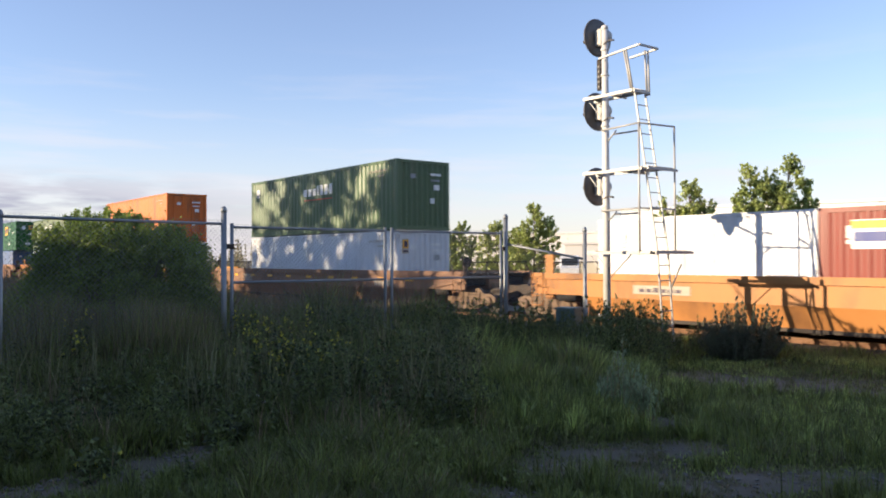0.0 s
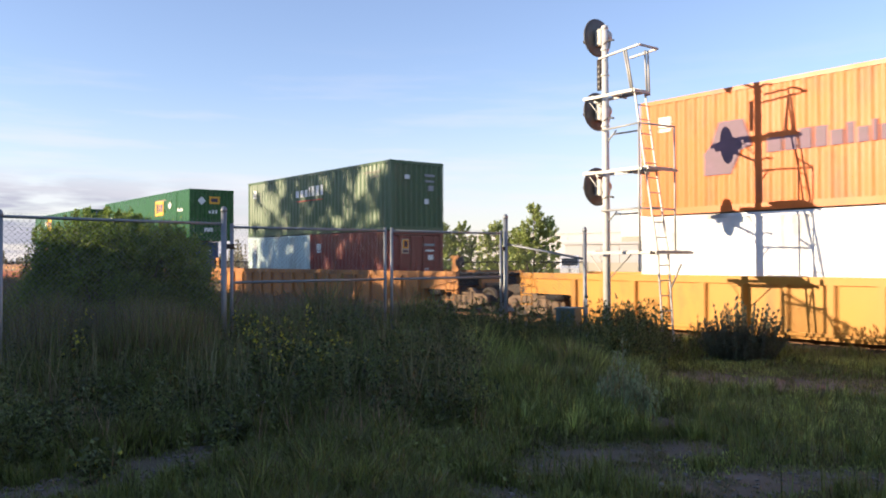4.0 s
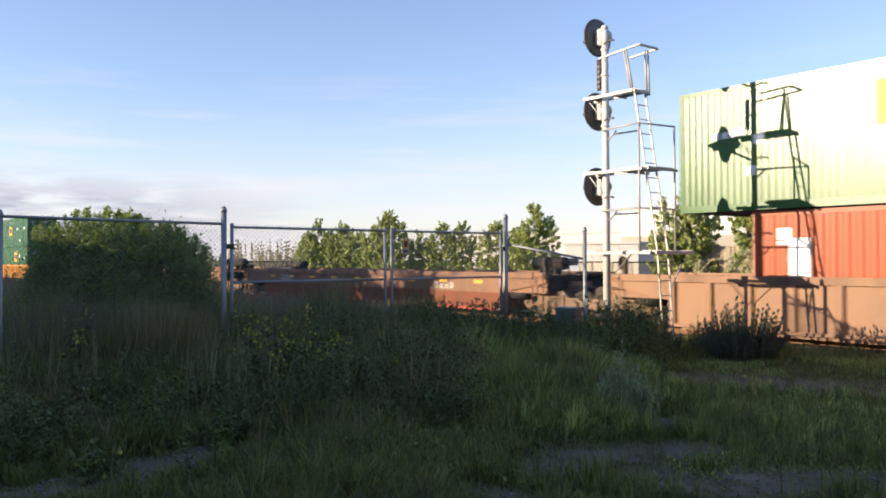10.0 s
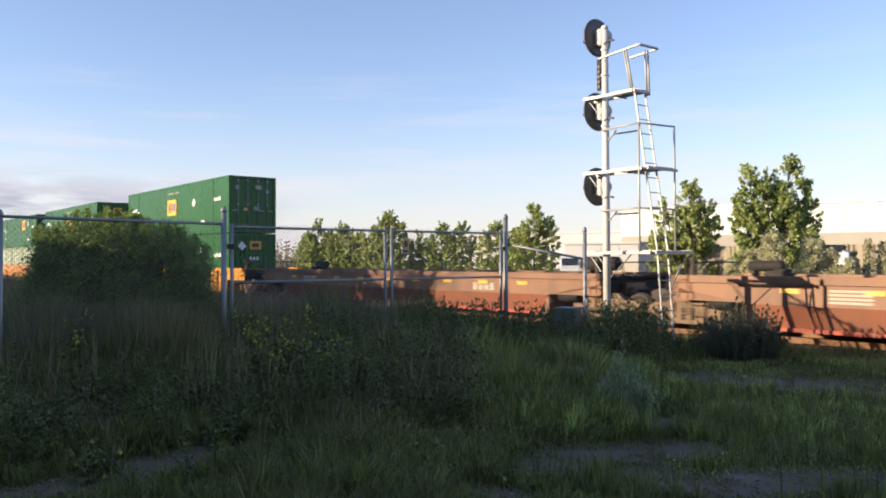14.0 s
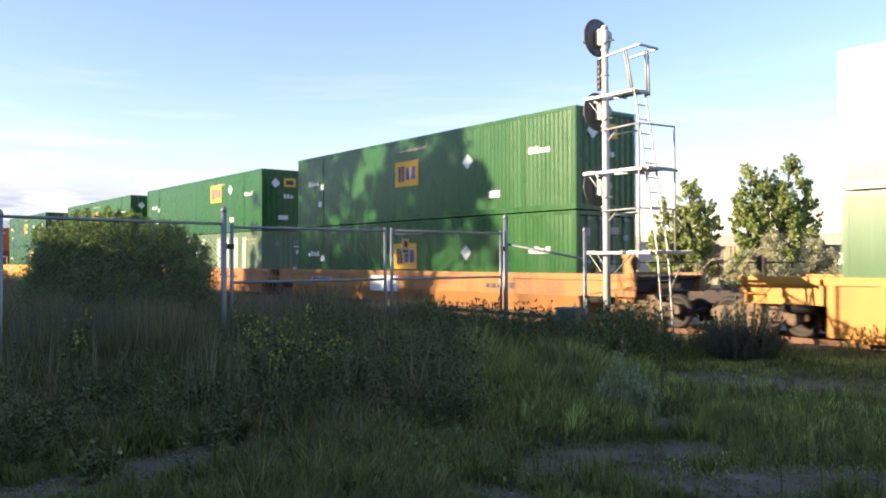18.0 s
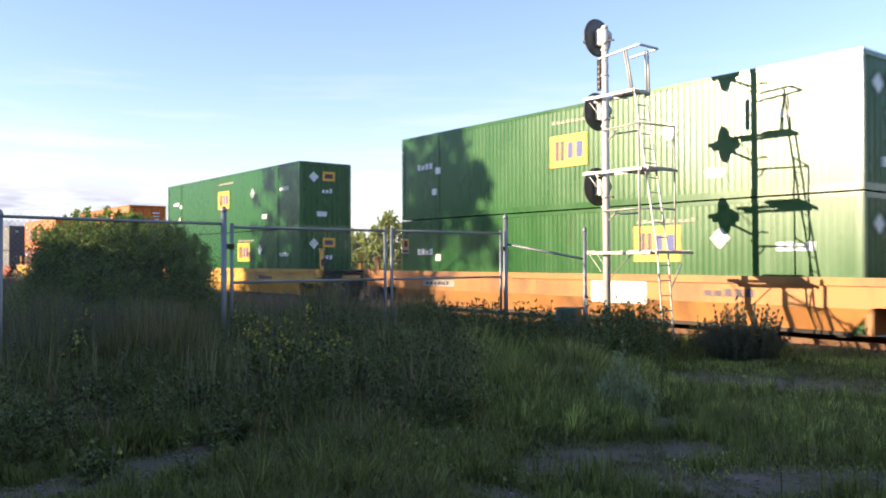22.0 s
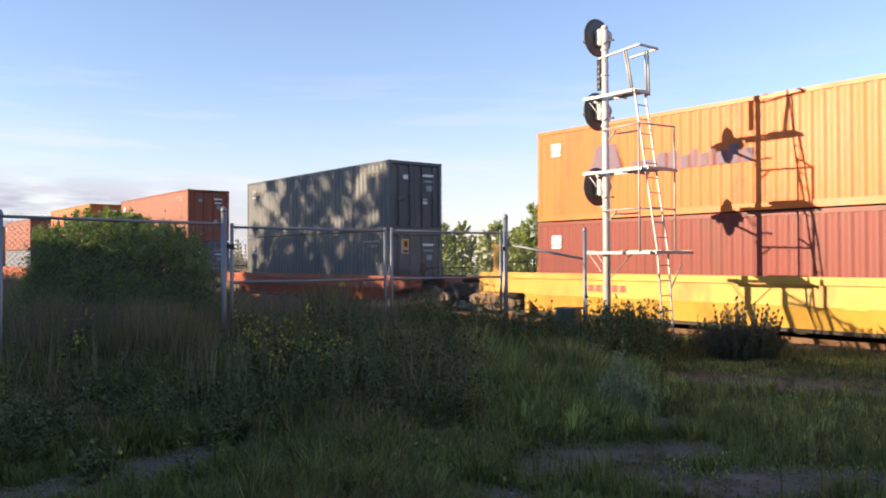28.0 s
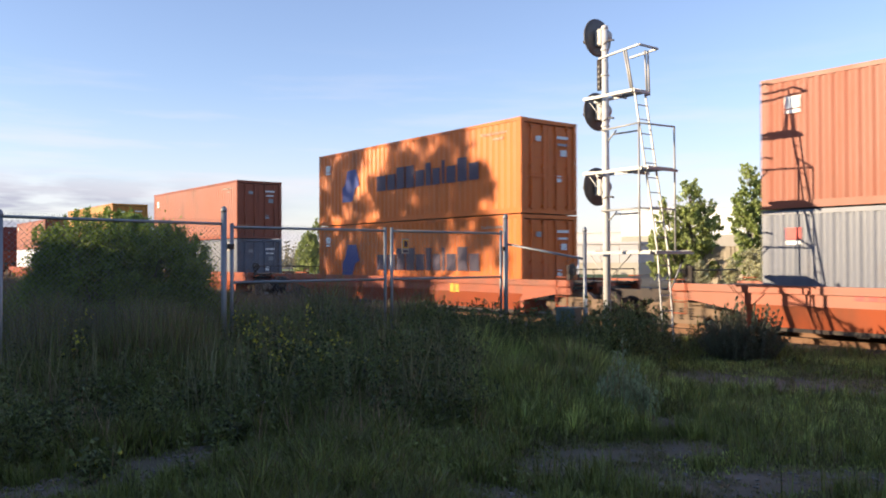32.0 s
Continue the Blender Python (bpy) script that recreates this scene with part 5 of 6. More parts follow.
# ---- beyond the track ----
def background():
    wall_white = mat("warehouse_white", (0.74, 0.74, 0.74), 0.6, 0, 0.05, 0.2, (0.6, 0.6, 0.58), 0.2, 0.8)
    wall_tan = mat("warehouse_tan", (0.40, 0.36, 0.30), 0.7, 0, 0.08, 0.3, (0.3, 0.27, 0.23), 0.2, 0.8)
    pale = mat("shed_pale", (0.43, 0.41, 0.42), 0.6, 0, 0.06, 0.3, (0.4, 0.38, 0.36), 0.2, 0.8)

    def house(name, words, x0, d0, x1, d1, z_mid, z_top, depth, upper, lower, bays=10):
        (ax, ay), (bx, by) = at(x0, d0), at(x1, d1)
        L = math.hypot(bx - ax, by - ay)
        root = tagged(new(name), words, "building")
        root.matrix_basis = Matrix.Translation((ax, ay, 0)) @ Matrix.Rotation(math.atan2(by - ay, bx - ax), 4, "Z")
        bm = bmesh.new()
        box(bm, 0, L, 0, depth, 0, z_mid)
        part("lower_wall", bm, lower, root)
        n = bays
        for k in range(n):
            bm = bmesh.new()
            box(bm, k * L / n + 0.02, (k + 1) * L / n - 0.02, -0.05, depth, z_mid + 0.004, z_top)
            part("wall_panel", bm, upper, root)
        bm = bmesh.new()
        box(bm, -0.3, L + 0.3, -0.3, depth + 0.3, z_top + 0.004, z_top + 0.3)
        part("roof", bm, upper, root)
        return root, L

    house("warehouse", "long low white warehouse with a tan lower wall", 1100, 118, 1700, 95, 5.2, 8.9, 40, wall_white, wall_tan)
    root, L = house("storage_shed", "long pale grey storage shed behind poplars", 800, 190, 1110, 160, 4.0, 7.2, 30, pale, pale)
    root2, L2 = house("warehouse_annex", "tan low annex with a white loading canopy", 1000, 105, 1130, 100, 1.5, 3.8, 10, pale, wall_tan, 4)
    # board fence along the yard to the right
    tan = mat("board_fence", (0.36, 0.30, 0.22), 0.85, 0, 0.15, 1.0, spread=0.12)
    f = tagged(new("yard_fence"), "weathered tan board fence along the yard", "fence")
    (ax, ay), (bx, by) = at(1240, 62), at(1760, 50)
    n = 60
    board = shared("yard_board", lambda q: box(q, -0.24, 0.24, -0.02, 0.02, 0, 1.0))
    f.location = (ax, ay, 0)
    for k in range(n):
        u = k / n
        put("board", board, tan, f, Matrix.Translation(((bx - ax) * u, (by - ay) * u, 0)) @ Matrix.Rotation(math.atan2(by - ay, bx - ax), 4, "Z") @ Matrix.Diagonal((1, 1, 2.9, 1)))
    # rows of poplars and shrubs
    lobed_tree(*at(1214, 62), "young leafy poplar beside the track yard", ((0.35, 1.8, 7.4, 1.3), (-1.4, 1.0, 6.0, 1.15), (1.5, 2.4, 6.1, 1.1), (-0.4, 0.4, 3.8, 1.9), (1.2, 0.4, 3.2, 1.5), (-2.0, 0.6, 4.2, 0.7), (0.4, 2.0, 5.6, 1.8)), LEAF, 11)
    lobed_tree(*at(1372, 56), "broad many-stemmed poplar with gaps in its crown", ((-1.8, 2.4, 7.95, 0.95), (1.0, 3.4, 8.45, 1.1), (-0.5, 2.6, 7.5, 1.15), (2.3, 2.0, 6.7, 0.85), (-1.4, 0.8, 5.2, 1.5), (1.2, 0.8, 5.4, 1.6), (-2.3, 2.6, 6.0, 0.7), (0.3, 2.4, 6.6, 1.7)), LEAF_MID, 12)
    for i, (x, d, h, sp) in enumerate(((1366, 50, 3.75, 1.55), (1335, 51, 2.9, 1.0), (1440, 50, 3.2, 1.35), (1472, 50, 2.4, 0.9), (1290, 52, 2.0, 0.9), (1535, 49, 3.2, 0.55), (1562, 49, 3.1, 0.5), (1500, 49, 2.0, 0.9), (1512, 51, 2.6, 0.45), (1240, 52, 1.9, 0.7))):
        tree(*at(x, d), h, sp, "silvery green shrub behind the track", LEAF_SILVER, 30 + i, 120, 0.06, 0.05, 66, 3, 0.35, 0.7)
    for i, (x, d, h, sp) in enumerate(((945, 88, 8.4, 2.7), (915, 90, 5.6, 1.9), (878, 90, 6.4, 2.0), (818, 92, 6.5, 2.3), (782, 92, 6.4, 2.2), (742, 95, 5.4, 2.1), (690, 92, 7.9, 2.2), (664, 93, 6.0, 2.0), (634, 94, 5.4, 2.1), (607, 95, 6.6, 2.1), (563, 96, 7.0, 2.0), (585, 100, 5.6, 1.9), (541, 100, 5.2, 1.6))):
        vary = random.Random(90 + i)
        lobes = [(0.0, 0.6, h * 0.88, sp * 0.55)] + [(e * sp * vary.uniform(0.45, 0.62), 0.3, h * vary.uniform(0.58, 0.80), sp * vary.uniform(0.42, 0.55)) for e in (-1, 1)]
        lobed_tree(*at(x, d), "leafy young poplar in a row beyond the track", lobes, LEAF, 50 + i, 0.115, 22, 30)
    # far woods
    cl = []
    rng = random.Random(5)
    for k in range(260):
        x = rng.uniform(-60, 560)
        d = rng.uniform(190, 240)
        hh = rng.uniform(2.5, 8.2) * (1.0 if x > 400 else 0.6)
        q = at(x, d)
        slim = rng.uniform(0.45, 1.0)
        for j in range(7):
            cl.append((q[0] + rng.uniform(-0.2, 0.2), q[1], hh * (j + 0.5) / 7, slim * (1.02 - j / 7)))
    w = leaf_cloud("far_woods", cl, 16, 0.30, LEAF_FAR, None, 77, aspect=0.4)
    tagged(w, "distant line of spruces and brush", "woods", kind="stuff")
    # a van in the yard and a round tank behind the shrubs
    vw = mat("van_white", (0.78, 0.78, 0.78), 0.35, 0, 0.04, 1.0, (0.5, 0.5, 0.5), 0.15)
    glass = mat("van_glass", (0.03, 0.035, 0.04), 0.1, 0, 0.1, 2.0)
    v = tagged(new("van"), "white delivery van parked in the yard", "vehicle")
    vx, vy = at(1008, 80)
    v.matrix_basis = Matrix.Translation((vx, vy, 0)) @ Matrix.Rotation(math.atan2(-vy, -vx), 4, "Z")
    bm = bmesh.new()
    slab(bm, [(-4.6, 0.45), (0.0, 0.45), (0.05, 1.1), (-0.8, 1.25), (-1.35, 2.05), (-1.6, 2.3), (-4.6, 2.35)], 1.86)
    bmesh.ops.recalc_face_normals(bm, faces=bm.faces)
    bmesh.ops.bevel(bm, geom=bm.edges, offset=0.06, segments=2, affect="EDGES")
    part("body", bm, vw, v)
    bm = bmesh.new()
    box(bm, -0.02, 0.02, -0.78, 0.78, -0.42, 0.42)
    part("windscreen", bm, glass, v, "dark windscreen", pose(-1.06, 0, 1.68, 0, -34))
    for wx in (-0.9, -3.8):
        for wy in (-0.84, 0.84):
            bm = bmesh.new()
            lathe(bm, [(0.16, -0.11), (0.33, -0.1), (0.34, 0.0), (0.33, 0.1), (0.16, 0.11)], 20, Matrix.Rotation(radians(90), 4, "X"))
            part("wheel", bm, BLACK, v, "", pose(wx, wy, 0.34))
    t = tagged(new("tank"), "white round-topped tank behind the shrubs", "tank")
    tx, ty = at(1495, 53)
    t.location = (tx, ty, 0)
    bm = bmesh.new()
    lathe(bm, [(0.52, 0.0), (0.56, 0.1), (0.56, 1.95), (0.52, 2.15), (0.38, 2.32), (0.15, 2.4), (0.02, 2.42)], 28)
    part("shell", bm, vw, t)
    bm = bmesh.new()
    lathe(bm, [(0.16, 2.36), (0.16, 2.47), (0.02, 2.5)], 16)
    part("cap", bm, GALV, t)
    # strip of lit meadow
    bm = bmesh.new()
    (ax, ay), (bx, by) = at(380, 70), at(1120, 88)
    (cx, cy), (dx, dy) = at(1150, 150), at(300, 180)
    bm.faces.new([bm.verts.new((px, py, 0.02)) for px, py in ((ax, ay), (bx, by), (cx, cy), (dx, dy))])
    mead = mat("meadow", (0.20, 0.24, 0.06), 0.95, 0, 0.3, 0.6, (0.25, 0.22, 0.10), 0.5, 0, 0.6, 6.0)
    tagged(part("meadow", bm, mead), "mown green meadow beyond the track", "meadow", kind="structure")


def bush_top(u):
    """The bush's outline: flat-topped, steep on one side and sloping on the other."""
    return 1.25 + 0.13 * math.exp(-((u + 0.12) / 0.3) ** 2) + 1.37 * (1 - min(0.99, abs(u / 1.05) ** (4 if u > 0 else 5))) ** 0.55 + 0.07 * math.sin(u * 13.0) + 0.05 * math.sin(u * 29.0 + 1.0)


def bush():
    b = tagged(new("bush"), "large rounded dark green bush behind the fence", "bush")
    x, y = at(213, 14.6)
    b.location = (x, y, 0)
    rng = random.Random(8)
    r2, w2 = Vector((0.61743, 0.78662)), Vector((-0.78653, 0.61741))
    cl = []
    bm = bmesh.new()
    for k in range(560):
        u = rng.uniform(-1, 1)
        top = bush_top(u)
        v = rng.uniform(-1, 1) * math.sqrt(1 - u * u) * 0.9
        z = 0.7 + max(0.15, top - 0.9) * (rng.random() ** 0.7)
        q = r2 * (u * 1.56) + w2 * (v * 1.0)
        cl.append((q.x, q.y, z, rng.uniform(0.18, 0.32)))
        if k % 6 == 0:
            bar(bm, (q.x * 0.2, q.y * 0.2, 0), (q.x, q.y, z), 0.02, 5, 0.006)
    shoots = []
    for k in range(130):     # long shoots that stand above the crown and out at its sides
        u = rng.uniform(-0.98, 0.95)
        q = r2 * (u * 1.56) + w2 * rng.uniform(-0.7, 0.7)
        lift = bush_top(u) - 0.2 + rng.uniform(-0.05, 0.10) + 0.10 * (abs(u + 0.15) < 0.14)
        for m in range(4):
            shoots.append((q.x + 0.05 * m * rng.uniform(-1, 1), q.y, lift + 0.06 * m, 0.11 - 0.02 * m))
    tagged(part("stem", bm, BARK, b), kind="stuff")
    leaf_cloud("foliage", cl, 210, 0.029, LEAF_BUSH, b, 9, aspect=0.42)
    leaf_cloud("foliage", shoots, 26, 0.028, LEAF_BUSH, b, 10, aspect=0.36, upright=0.8)


def shade_trees():
    """Unseen tall trees and a hedge behind the camera, added to shade the ground and train."""
    back = -9.0
    k = SUN_DIR.x / SUN_DIR.y
    e = -SUN_DIR.z / SUN_DIR.y
    cl = []
    rng = random.Random(21)
    # the hedge: even top, so that the sun reaches the track over it
    h = 0.0 + e * (18.7 - back)
    for i in range(420):
        x = rng.uniform(-95, 25)
        gap = -22.7 < x < -19.5     # a lower stretch lets the sun reach the bush
        cl.append((x, back + rng.uniform(-1.4, 1.4), rng.uniform(0.5, h - 0.9 - 0.5 * gap), 0.6 if gap else 1.0))
    at_side = k * (TRACK_Y - 1.3 - back)
    for i in range(150):     # a rounded clump above the hedge, added for a round shadow on the boxes
        u = rng.uniform(-1, 1)
        cl.append((-33.0 + 3.1 * u - at_side, back + rng.uniform(-1.0, 1.0), h - 0.9 + 2.5 * math.sqrt(1 - 0.8 * u * u) * rng.random(), rng.uniform(0.28, 0.45)))
    for i in range(95):      # loose leaf clumps between the hedge and the crowns, added to dapple the boxes
        cl.append((rng.uniform(-36.5, -25.0) - at_side, back + rng.uniform(-1.2, 1.2), h + rng.uniform(-0.6, 2.6), rng.uniform(0.22, 0.5)))
    for i in range(34):
        cl.append((rng.uniform(-25.2, -19.6) - at_side, back + rng.uniform(-1.2, 1.2), h + rng.uniform(2.6, 5.0), rng.uniform(0.25, 0.5)))
    for i in range(70):      # taller clumps in the hedge under the trees, added to shade the cars
        cl.append((rng.uniform(-30.0, -22.2) - at_side, back + rng.uniform(-1.2, 1.2), h + rng.uniform(-1.0, 0.45), rng.uniform(0.35, 0.6)))
    t = tagged(new("shade_hedge"), "unseen tall dense hedge added to shade the ground", "hedge")
    t.location = (0, back, 0)
    bm = bmesh.new()
    for i in range(60):
        x = -95 + 2 * i
        bar(bm, (x, 0, 0), (x, 0, h * 0.8), 0.09, 6, 0.03)
    tagged(part("stem", bm, BARK, t), kind="stuff")
    # solid boxes inside the hedge, added to stop sunlight passing through the leaves
    bm = bmesh.new()
    for x0, x1, low in ((-95, -22.3, 0.55), (-22.3, -19.9, 1.2), (-19.9, 25, 0.55)):
        box(bm, x0, x1, -0.6, 0.6, 0.1, h - low)
    part("inner_twigs", bm, LEAF_DARK, t)
    f = leaf_cloud("foliage", [(a, b - back, c, d) for a, b, c, d in cl], 160, 0.16, LEAF_DARK, t, 22)
    # the tall trees, out of view: broad crowns whose shade falls on the passing boxes
    yb = back - 3.0
    for sx, half, base, top, n, sd in ((-32.2, 4.4, -0.6, 7.6, 92, 31), (-27.4, 4.4, 0.0, 8.0, 86, 32), (-22.4, 3.4, 2.0, 6.8, 60, 33)):
        rng = random.Random(sd)
        x = sx - k * (TRACK_Y - 1.3 - yb)
        lift = e * (TRACK_Y - 1.3 - yb)
        t = tagged(new("tree"), "unseen tall broad-leaved tree that shades the train", "tree")
        t.location = (x, yb, 0)
        bm = bmesh.new()
        cl = []
        bar(bm, (0, 0, 0), (0.2, 0, lift), 0.30, 12, 0.2)
        bar(bm, (0.2, 0, lift), (0, 0.2, lift + top * 0.8), 0.2, 10, 0.05)
        for q in range(n):
            u = rng.random()
            z = lift + base + u * (top - base)
            w = half * math.sqrt(max(0.08, 1 - max(0.0, (u - 0.45) / 0.55) ** 2))
            px, py = rng.uniform(-1, 1) * w, rng.uniform(-1, 1) * 1.8
            cl.append((px, py, z, rng.uniform(0.32, 0.80)))
            bar(bm, (0, 0, max(1.0, z - 1.5)), (px, py, z), 0.07, 6, 0.02)
        part("trunk", bm, BARK, t)
        leaf_cloud("crown", cl, 130, 0.13, LEAF_DARK, t, sd)


def utility_box():
    b = tagged(new("utility_box"), "low green metal utility cabinet in the weeds", "cabinet")
    x, y = at(1006, 15.4)
    b.matrix_basis = pose(x, y, 0.0, 0, 0, 20)
    bm = bmesh.new()
    box(bm, -0.19, 0.19, -0.19, 0.19, 0, 1.00)
    bmesh.ops.bevel(bm, geom=bm.edges, offset=0.015, segments=2, affect="EDGES")
    part("body", bm, BOX_GREEN, b)
    bm = bmesh.new()
    box(bm, -0.21, 0.21, -0.21, 0.21, 1.004, 1.05)
    part("lid", bm, BOX_GREEN, b)


# ---- grass and weeds ----
def blades(name, count, region, height, width, material, seed, lean=0.35, words="", curl=0.5):
    """Tapered bent blades. region(rng, n) gives places, height(x, y) the blades' length (0: none)."""
    rng = np.random.default_rng(seed)
    xy = region(rng, count)
    h = np.array([height(x, y) for x, y in xy])
    keep = h > 0.02
    xy, h = xy[keep], h[keep]
    n = len(h)
    if not n:
        return None
    h = h * (0.55 + 0.75 * rng.random(n))
    z = np.array([ground_height(x, y) for x, y in xy]) - 0.01
    a = rng.random(n) * 2 * np.pi
    side = np.stack([np.cos(a), np.sin(a), np.zeros(n)], 1)
    b = rng.random(n) * 2 * np.pi
    k = lean * rng.random(n) * h
    off = np.stack([np.cos(b) * k, np.sin(b) * k, np.zeros(n)], 1)
    w = (width * (0.6 + 0.8 * rng.random(n)))[:, None]
    base = np.concatenate([xy, z[:, None]], 1)
    up = np.zeros((n, 3))
    up[:, 2] = h
    mid = base + up * 0.55 + off * (0.5 - 0.3 * curl)
    tip = base + up * (1 - 0.25 * curl * rng.random(n))[:, None] + off
    v = np.stack([base - side * w, base + side * w, mid + side * w * 0.75, mid - side * w * 0.75, tip], 1).reshape(-1, 3)
    i = np.arange(n)[:, None] * 5
    loops = np.concatenate([i + [0, 1, 2, 3], i + [3, 2, 4]], 1).ravel()
    me = bpy.data.meshes.new(name)
    me.vertices.add(n * 5)
    me.vertices.foreach_set("co", v.ravel())
    me.loops.add(n * 7)
    me.loops.foreach_set("vertex_index", loops)
    me.polygons.add(2 * n)
    st = np.stack([np.arange(n) * 7, np.arange(n) * 7 + 4], 1).ravel()
    me.polygons.foreach_set("loop_start", st)
    me.polygons.foreach_set("loop_total", np.tile([4, 3], n))
    me.update()
    me.materials.append(material)
    return tagged(new(name, me), words, "grass", kind="stuff")


R2, W2 = np.array([0.61743, 0.78662]), np.array([-0.78653, 0.61741])


def wedge(d0, d1, t0, t1, power=1.0):
    """Places spread over a wedge of the view: depth d0 to d1, sideways tangent t0 to t1."""
    def region(rng, n):
        d = np.sqrt(d0 * d0 + (d1 * d1 - d0 * d0) * rng.random(n) ** power)
        t = t0 + (t1 - t0) * rng.random(n)
        return d[:, None] * (W2[None, :] + t[:, None] * R2[None, :])
    return region


def side_depth(x, y):
    d = x * W2[0] + y * W2[1]
    return (x * R2[0] + y * R2[1]) / max(d, 0.1), d


def step(a, b, v):
    u = min(1.0, max(0.0, (v - a) / (b - a)))
    return u * u * (3 - 2 * u)


def grass_height(x, y):
    """Tall by the fence and beyond it, short and worn towards the path."""
    if y > TRACK_Y - 1.75:
        return 0.0
    t, d = side_depth(x, y)
    soil = bare(x, y)
    # thins out towards the worn places, blade by blade
    thin = step(-0.05, 0.95, soil + 0.25 * noise.noise(Vector((x * 5.0, y * 5.0, 1.0)))) * (soil > 0.0)
    scatter = math.sin(x * 1271.7 + y * 3117.3) * 43758.5
    if scatter - math.floor(scatter) < thin * 1.04:
        return 0.0
    left = 1 - step(-0.10, 0.22, t)
    h = 0.17 + 0.22 * left
    h += (0.26 + 0.26 * left) * step(8.0, 12.0, d) * (1 - step(0.16, 0.30, t))
    h += 0.18 * left * step(14.0, 20.0, d)
    if t < -0.24:
        h *= 0.4 + 0.6 * step(6.0, 8.0, d)
    if t > 0.08:
        h *= 0.55 + 0.45 * step(7.4, 9.0, d)
    if t > 0.26 and d > 9.0:
        h *= 0.6
    if t < 0.03 and 7.6 < d < 14.5:
        h *= 0.62
    if d < 7.8:
        h *= 0.62
    if t < 0.12 and d > 16.0:
        h = min(h, 0.5 + 0.35 * (1 - step(-0.54, -0.47, t)))
    if 0.0 < t < 0.12 and d > 10.0:
        h *= 0.75
    n = noise.noise(Vector((x * 1.1, y * 1.1, 2.0))) + 0.6 * noise.noise(Vector((x * 3.1, y * 3.1, 7.0)))
    h *= max(0.35, 1.0 + 0.75 * n)
    h *= 1 - 0.85 * step(0.0, 0.45, soil)
    if y > 14.2 and t > 0.12:
        h = 0.16 + 0.16 * max(0.0, n)
    return max(0.04, h)


def tall_only(x, y):
    t, d = side_depth(x, y)
    h = grass_height(x, y)
    patch = noise.noise(Vector((x * 0.6, y * 0.6, 9.0)))
    return h * 1.15 if h > 0.3 and patch > -0.05 else 0.0


def meadow_grass():
    g1 = leafy("grass_green", (0.160, 0.190, 0.045), 0.45, 0.3, 0.6)
    g2 = leafy("grass_bluish", (0.165, 0.158, 0.066), 0.45, 0.3, 0.6)
    g3 = leafy("grass_dry", (0.29, 0.20, 0.125), 0.35, 0.3, 0.5)
    g4 = leafy("grass_bright", (0.37, 0.43, 0.115), 0.4, 0.35, 0.5)
    g5 = leafy("grass_brownish", (0.175, 0.138, 0.078), 0.4, 0.3, 0.5)
    blades("grass", 110000, wedge(4.6, 10.5, -0.60, 0.60), grass_height, 0.0075, g1, 1, 0.7, "rough green meadow grass in the shade")
    blades("grass", 60000, wedge(4.6, 10.5, -0.60, 0.60), grass_height, 0.0065, g2, 2, 0.9, "bluish green meadow grass in the shade")
    blades("grass", 90000, wedge(10.0, 19.0, -0.60, 0.62), grass_height, 0.0105, g1, 3, 0.55, "tall green grass along the fence")
    blades("grass", 45000, wedge(10.0, 19.0, -0.60, 0.62), grass_height, 0.010, g2, 4, 0.6, "tall bluish grass along the fence")
    blades("grass", 60000, wedge(17.0, 46.0, -0.60, 0.10), grass_height, 0.014, g5, 5, 0.4, "tall grass between fence and track")
    blades("dry_stems", 46000, wedge(11.0, 40.0, -0.60, -0.02), tall_only, 0.006, g3, 6, 0.25, "tall brown seeding grass stems")
    blades("dry_stems", 9000, wedge(5.0, 14.0, -0.6, 0.6), grass_height, 0.0045, g3, 7, 0.5, "thin dry grass stems")

    # a stand of tall seeding grass before the bush, on both sides of the fence
    def stand(x, y):
        t, d = side_depth(x, y)
        n = noise.noise(Vector((x * 0.8, y * 0.8, 61.0))) + 0.5 * noise.noise(Vector((x * 2.3, y * 2.3, 62.0)))
        return (0.88 + 0.55 * n) * step(-0.66, -0.50, t) * (1 - step(-0.30, -0.22, t)) if n > -0.35 else 0.0
    blades("seeding_grass", 12000, wedge(10.6, 13.4, -0.60, -0.22), stand, 0.0055, g5, 96, 0.3, "tall brownish seeding grass before the bush", 0.25)
    blades("seeding_grass", 12000, wedge(10.6, 13.4, -0.60, -0.22), stand, 0.0055, g1, 97, 0.4, "tall green grass before the bush", 0.3)
    blades("seeding_grass", 2000, wedge(10.6, 13.4, -0.60, -0.22), stand, 0.0045, g3, 98, 0.28, "tall dry grass stems before the bush", 0.25)

    def bright(x, y):
        t, d = side_depth(x, y)
        return grass_height(x, y) * 1.05 if noise.noise(Vector((x * 0.7, y * 0.7, 30.0))) > 0.0 and t > 0.02 + 0.1 * (d < 7.5) else 0.0
    blades("grass", 80000, wedge(4.8, 15.0, -0.12, 0.60), bright, 0.0075, g4, 8, 0.5, "fresh yellow-green grass tufts")
    def tall_blades(x, y):
        return 0.34 if noise.noise(Vector((x * 0.9, y * 0.9, 80.0))) > -0.15 and bare(x, y) < 0.25 else 0.0
    blades("grass", 5000, wedge(5.6, 13.5, 0.04, 0.60), tall_blades, 0.005, g1, 94, 0.8, "tall thin grass blades beside the path")
    # thin trodden grass on the lane, round the place of the camera
    lane = lambda rng, n: np.stack([rng.uniform(-11, 9, n), rng.uniform(-7.5, 6.5, n)], 1)

    def trodden(x, y):
        t, dd = side_depth(x, y)
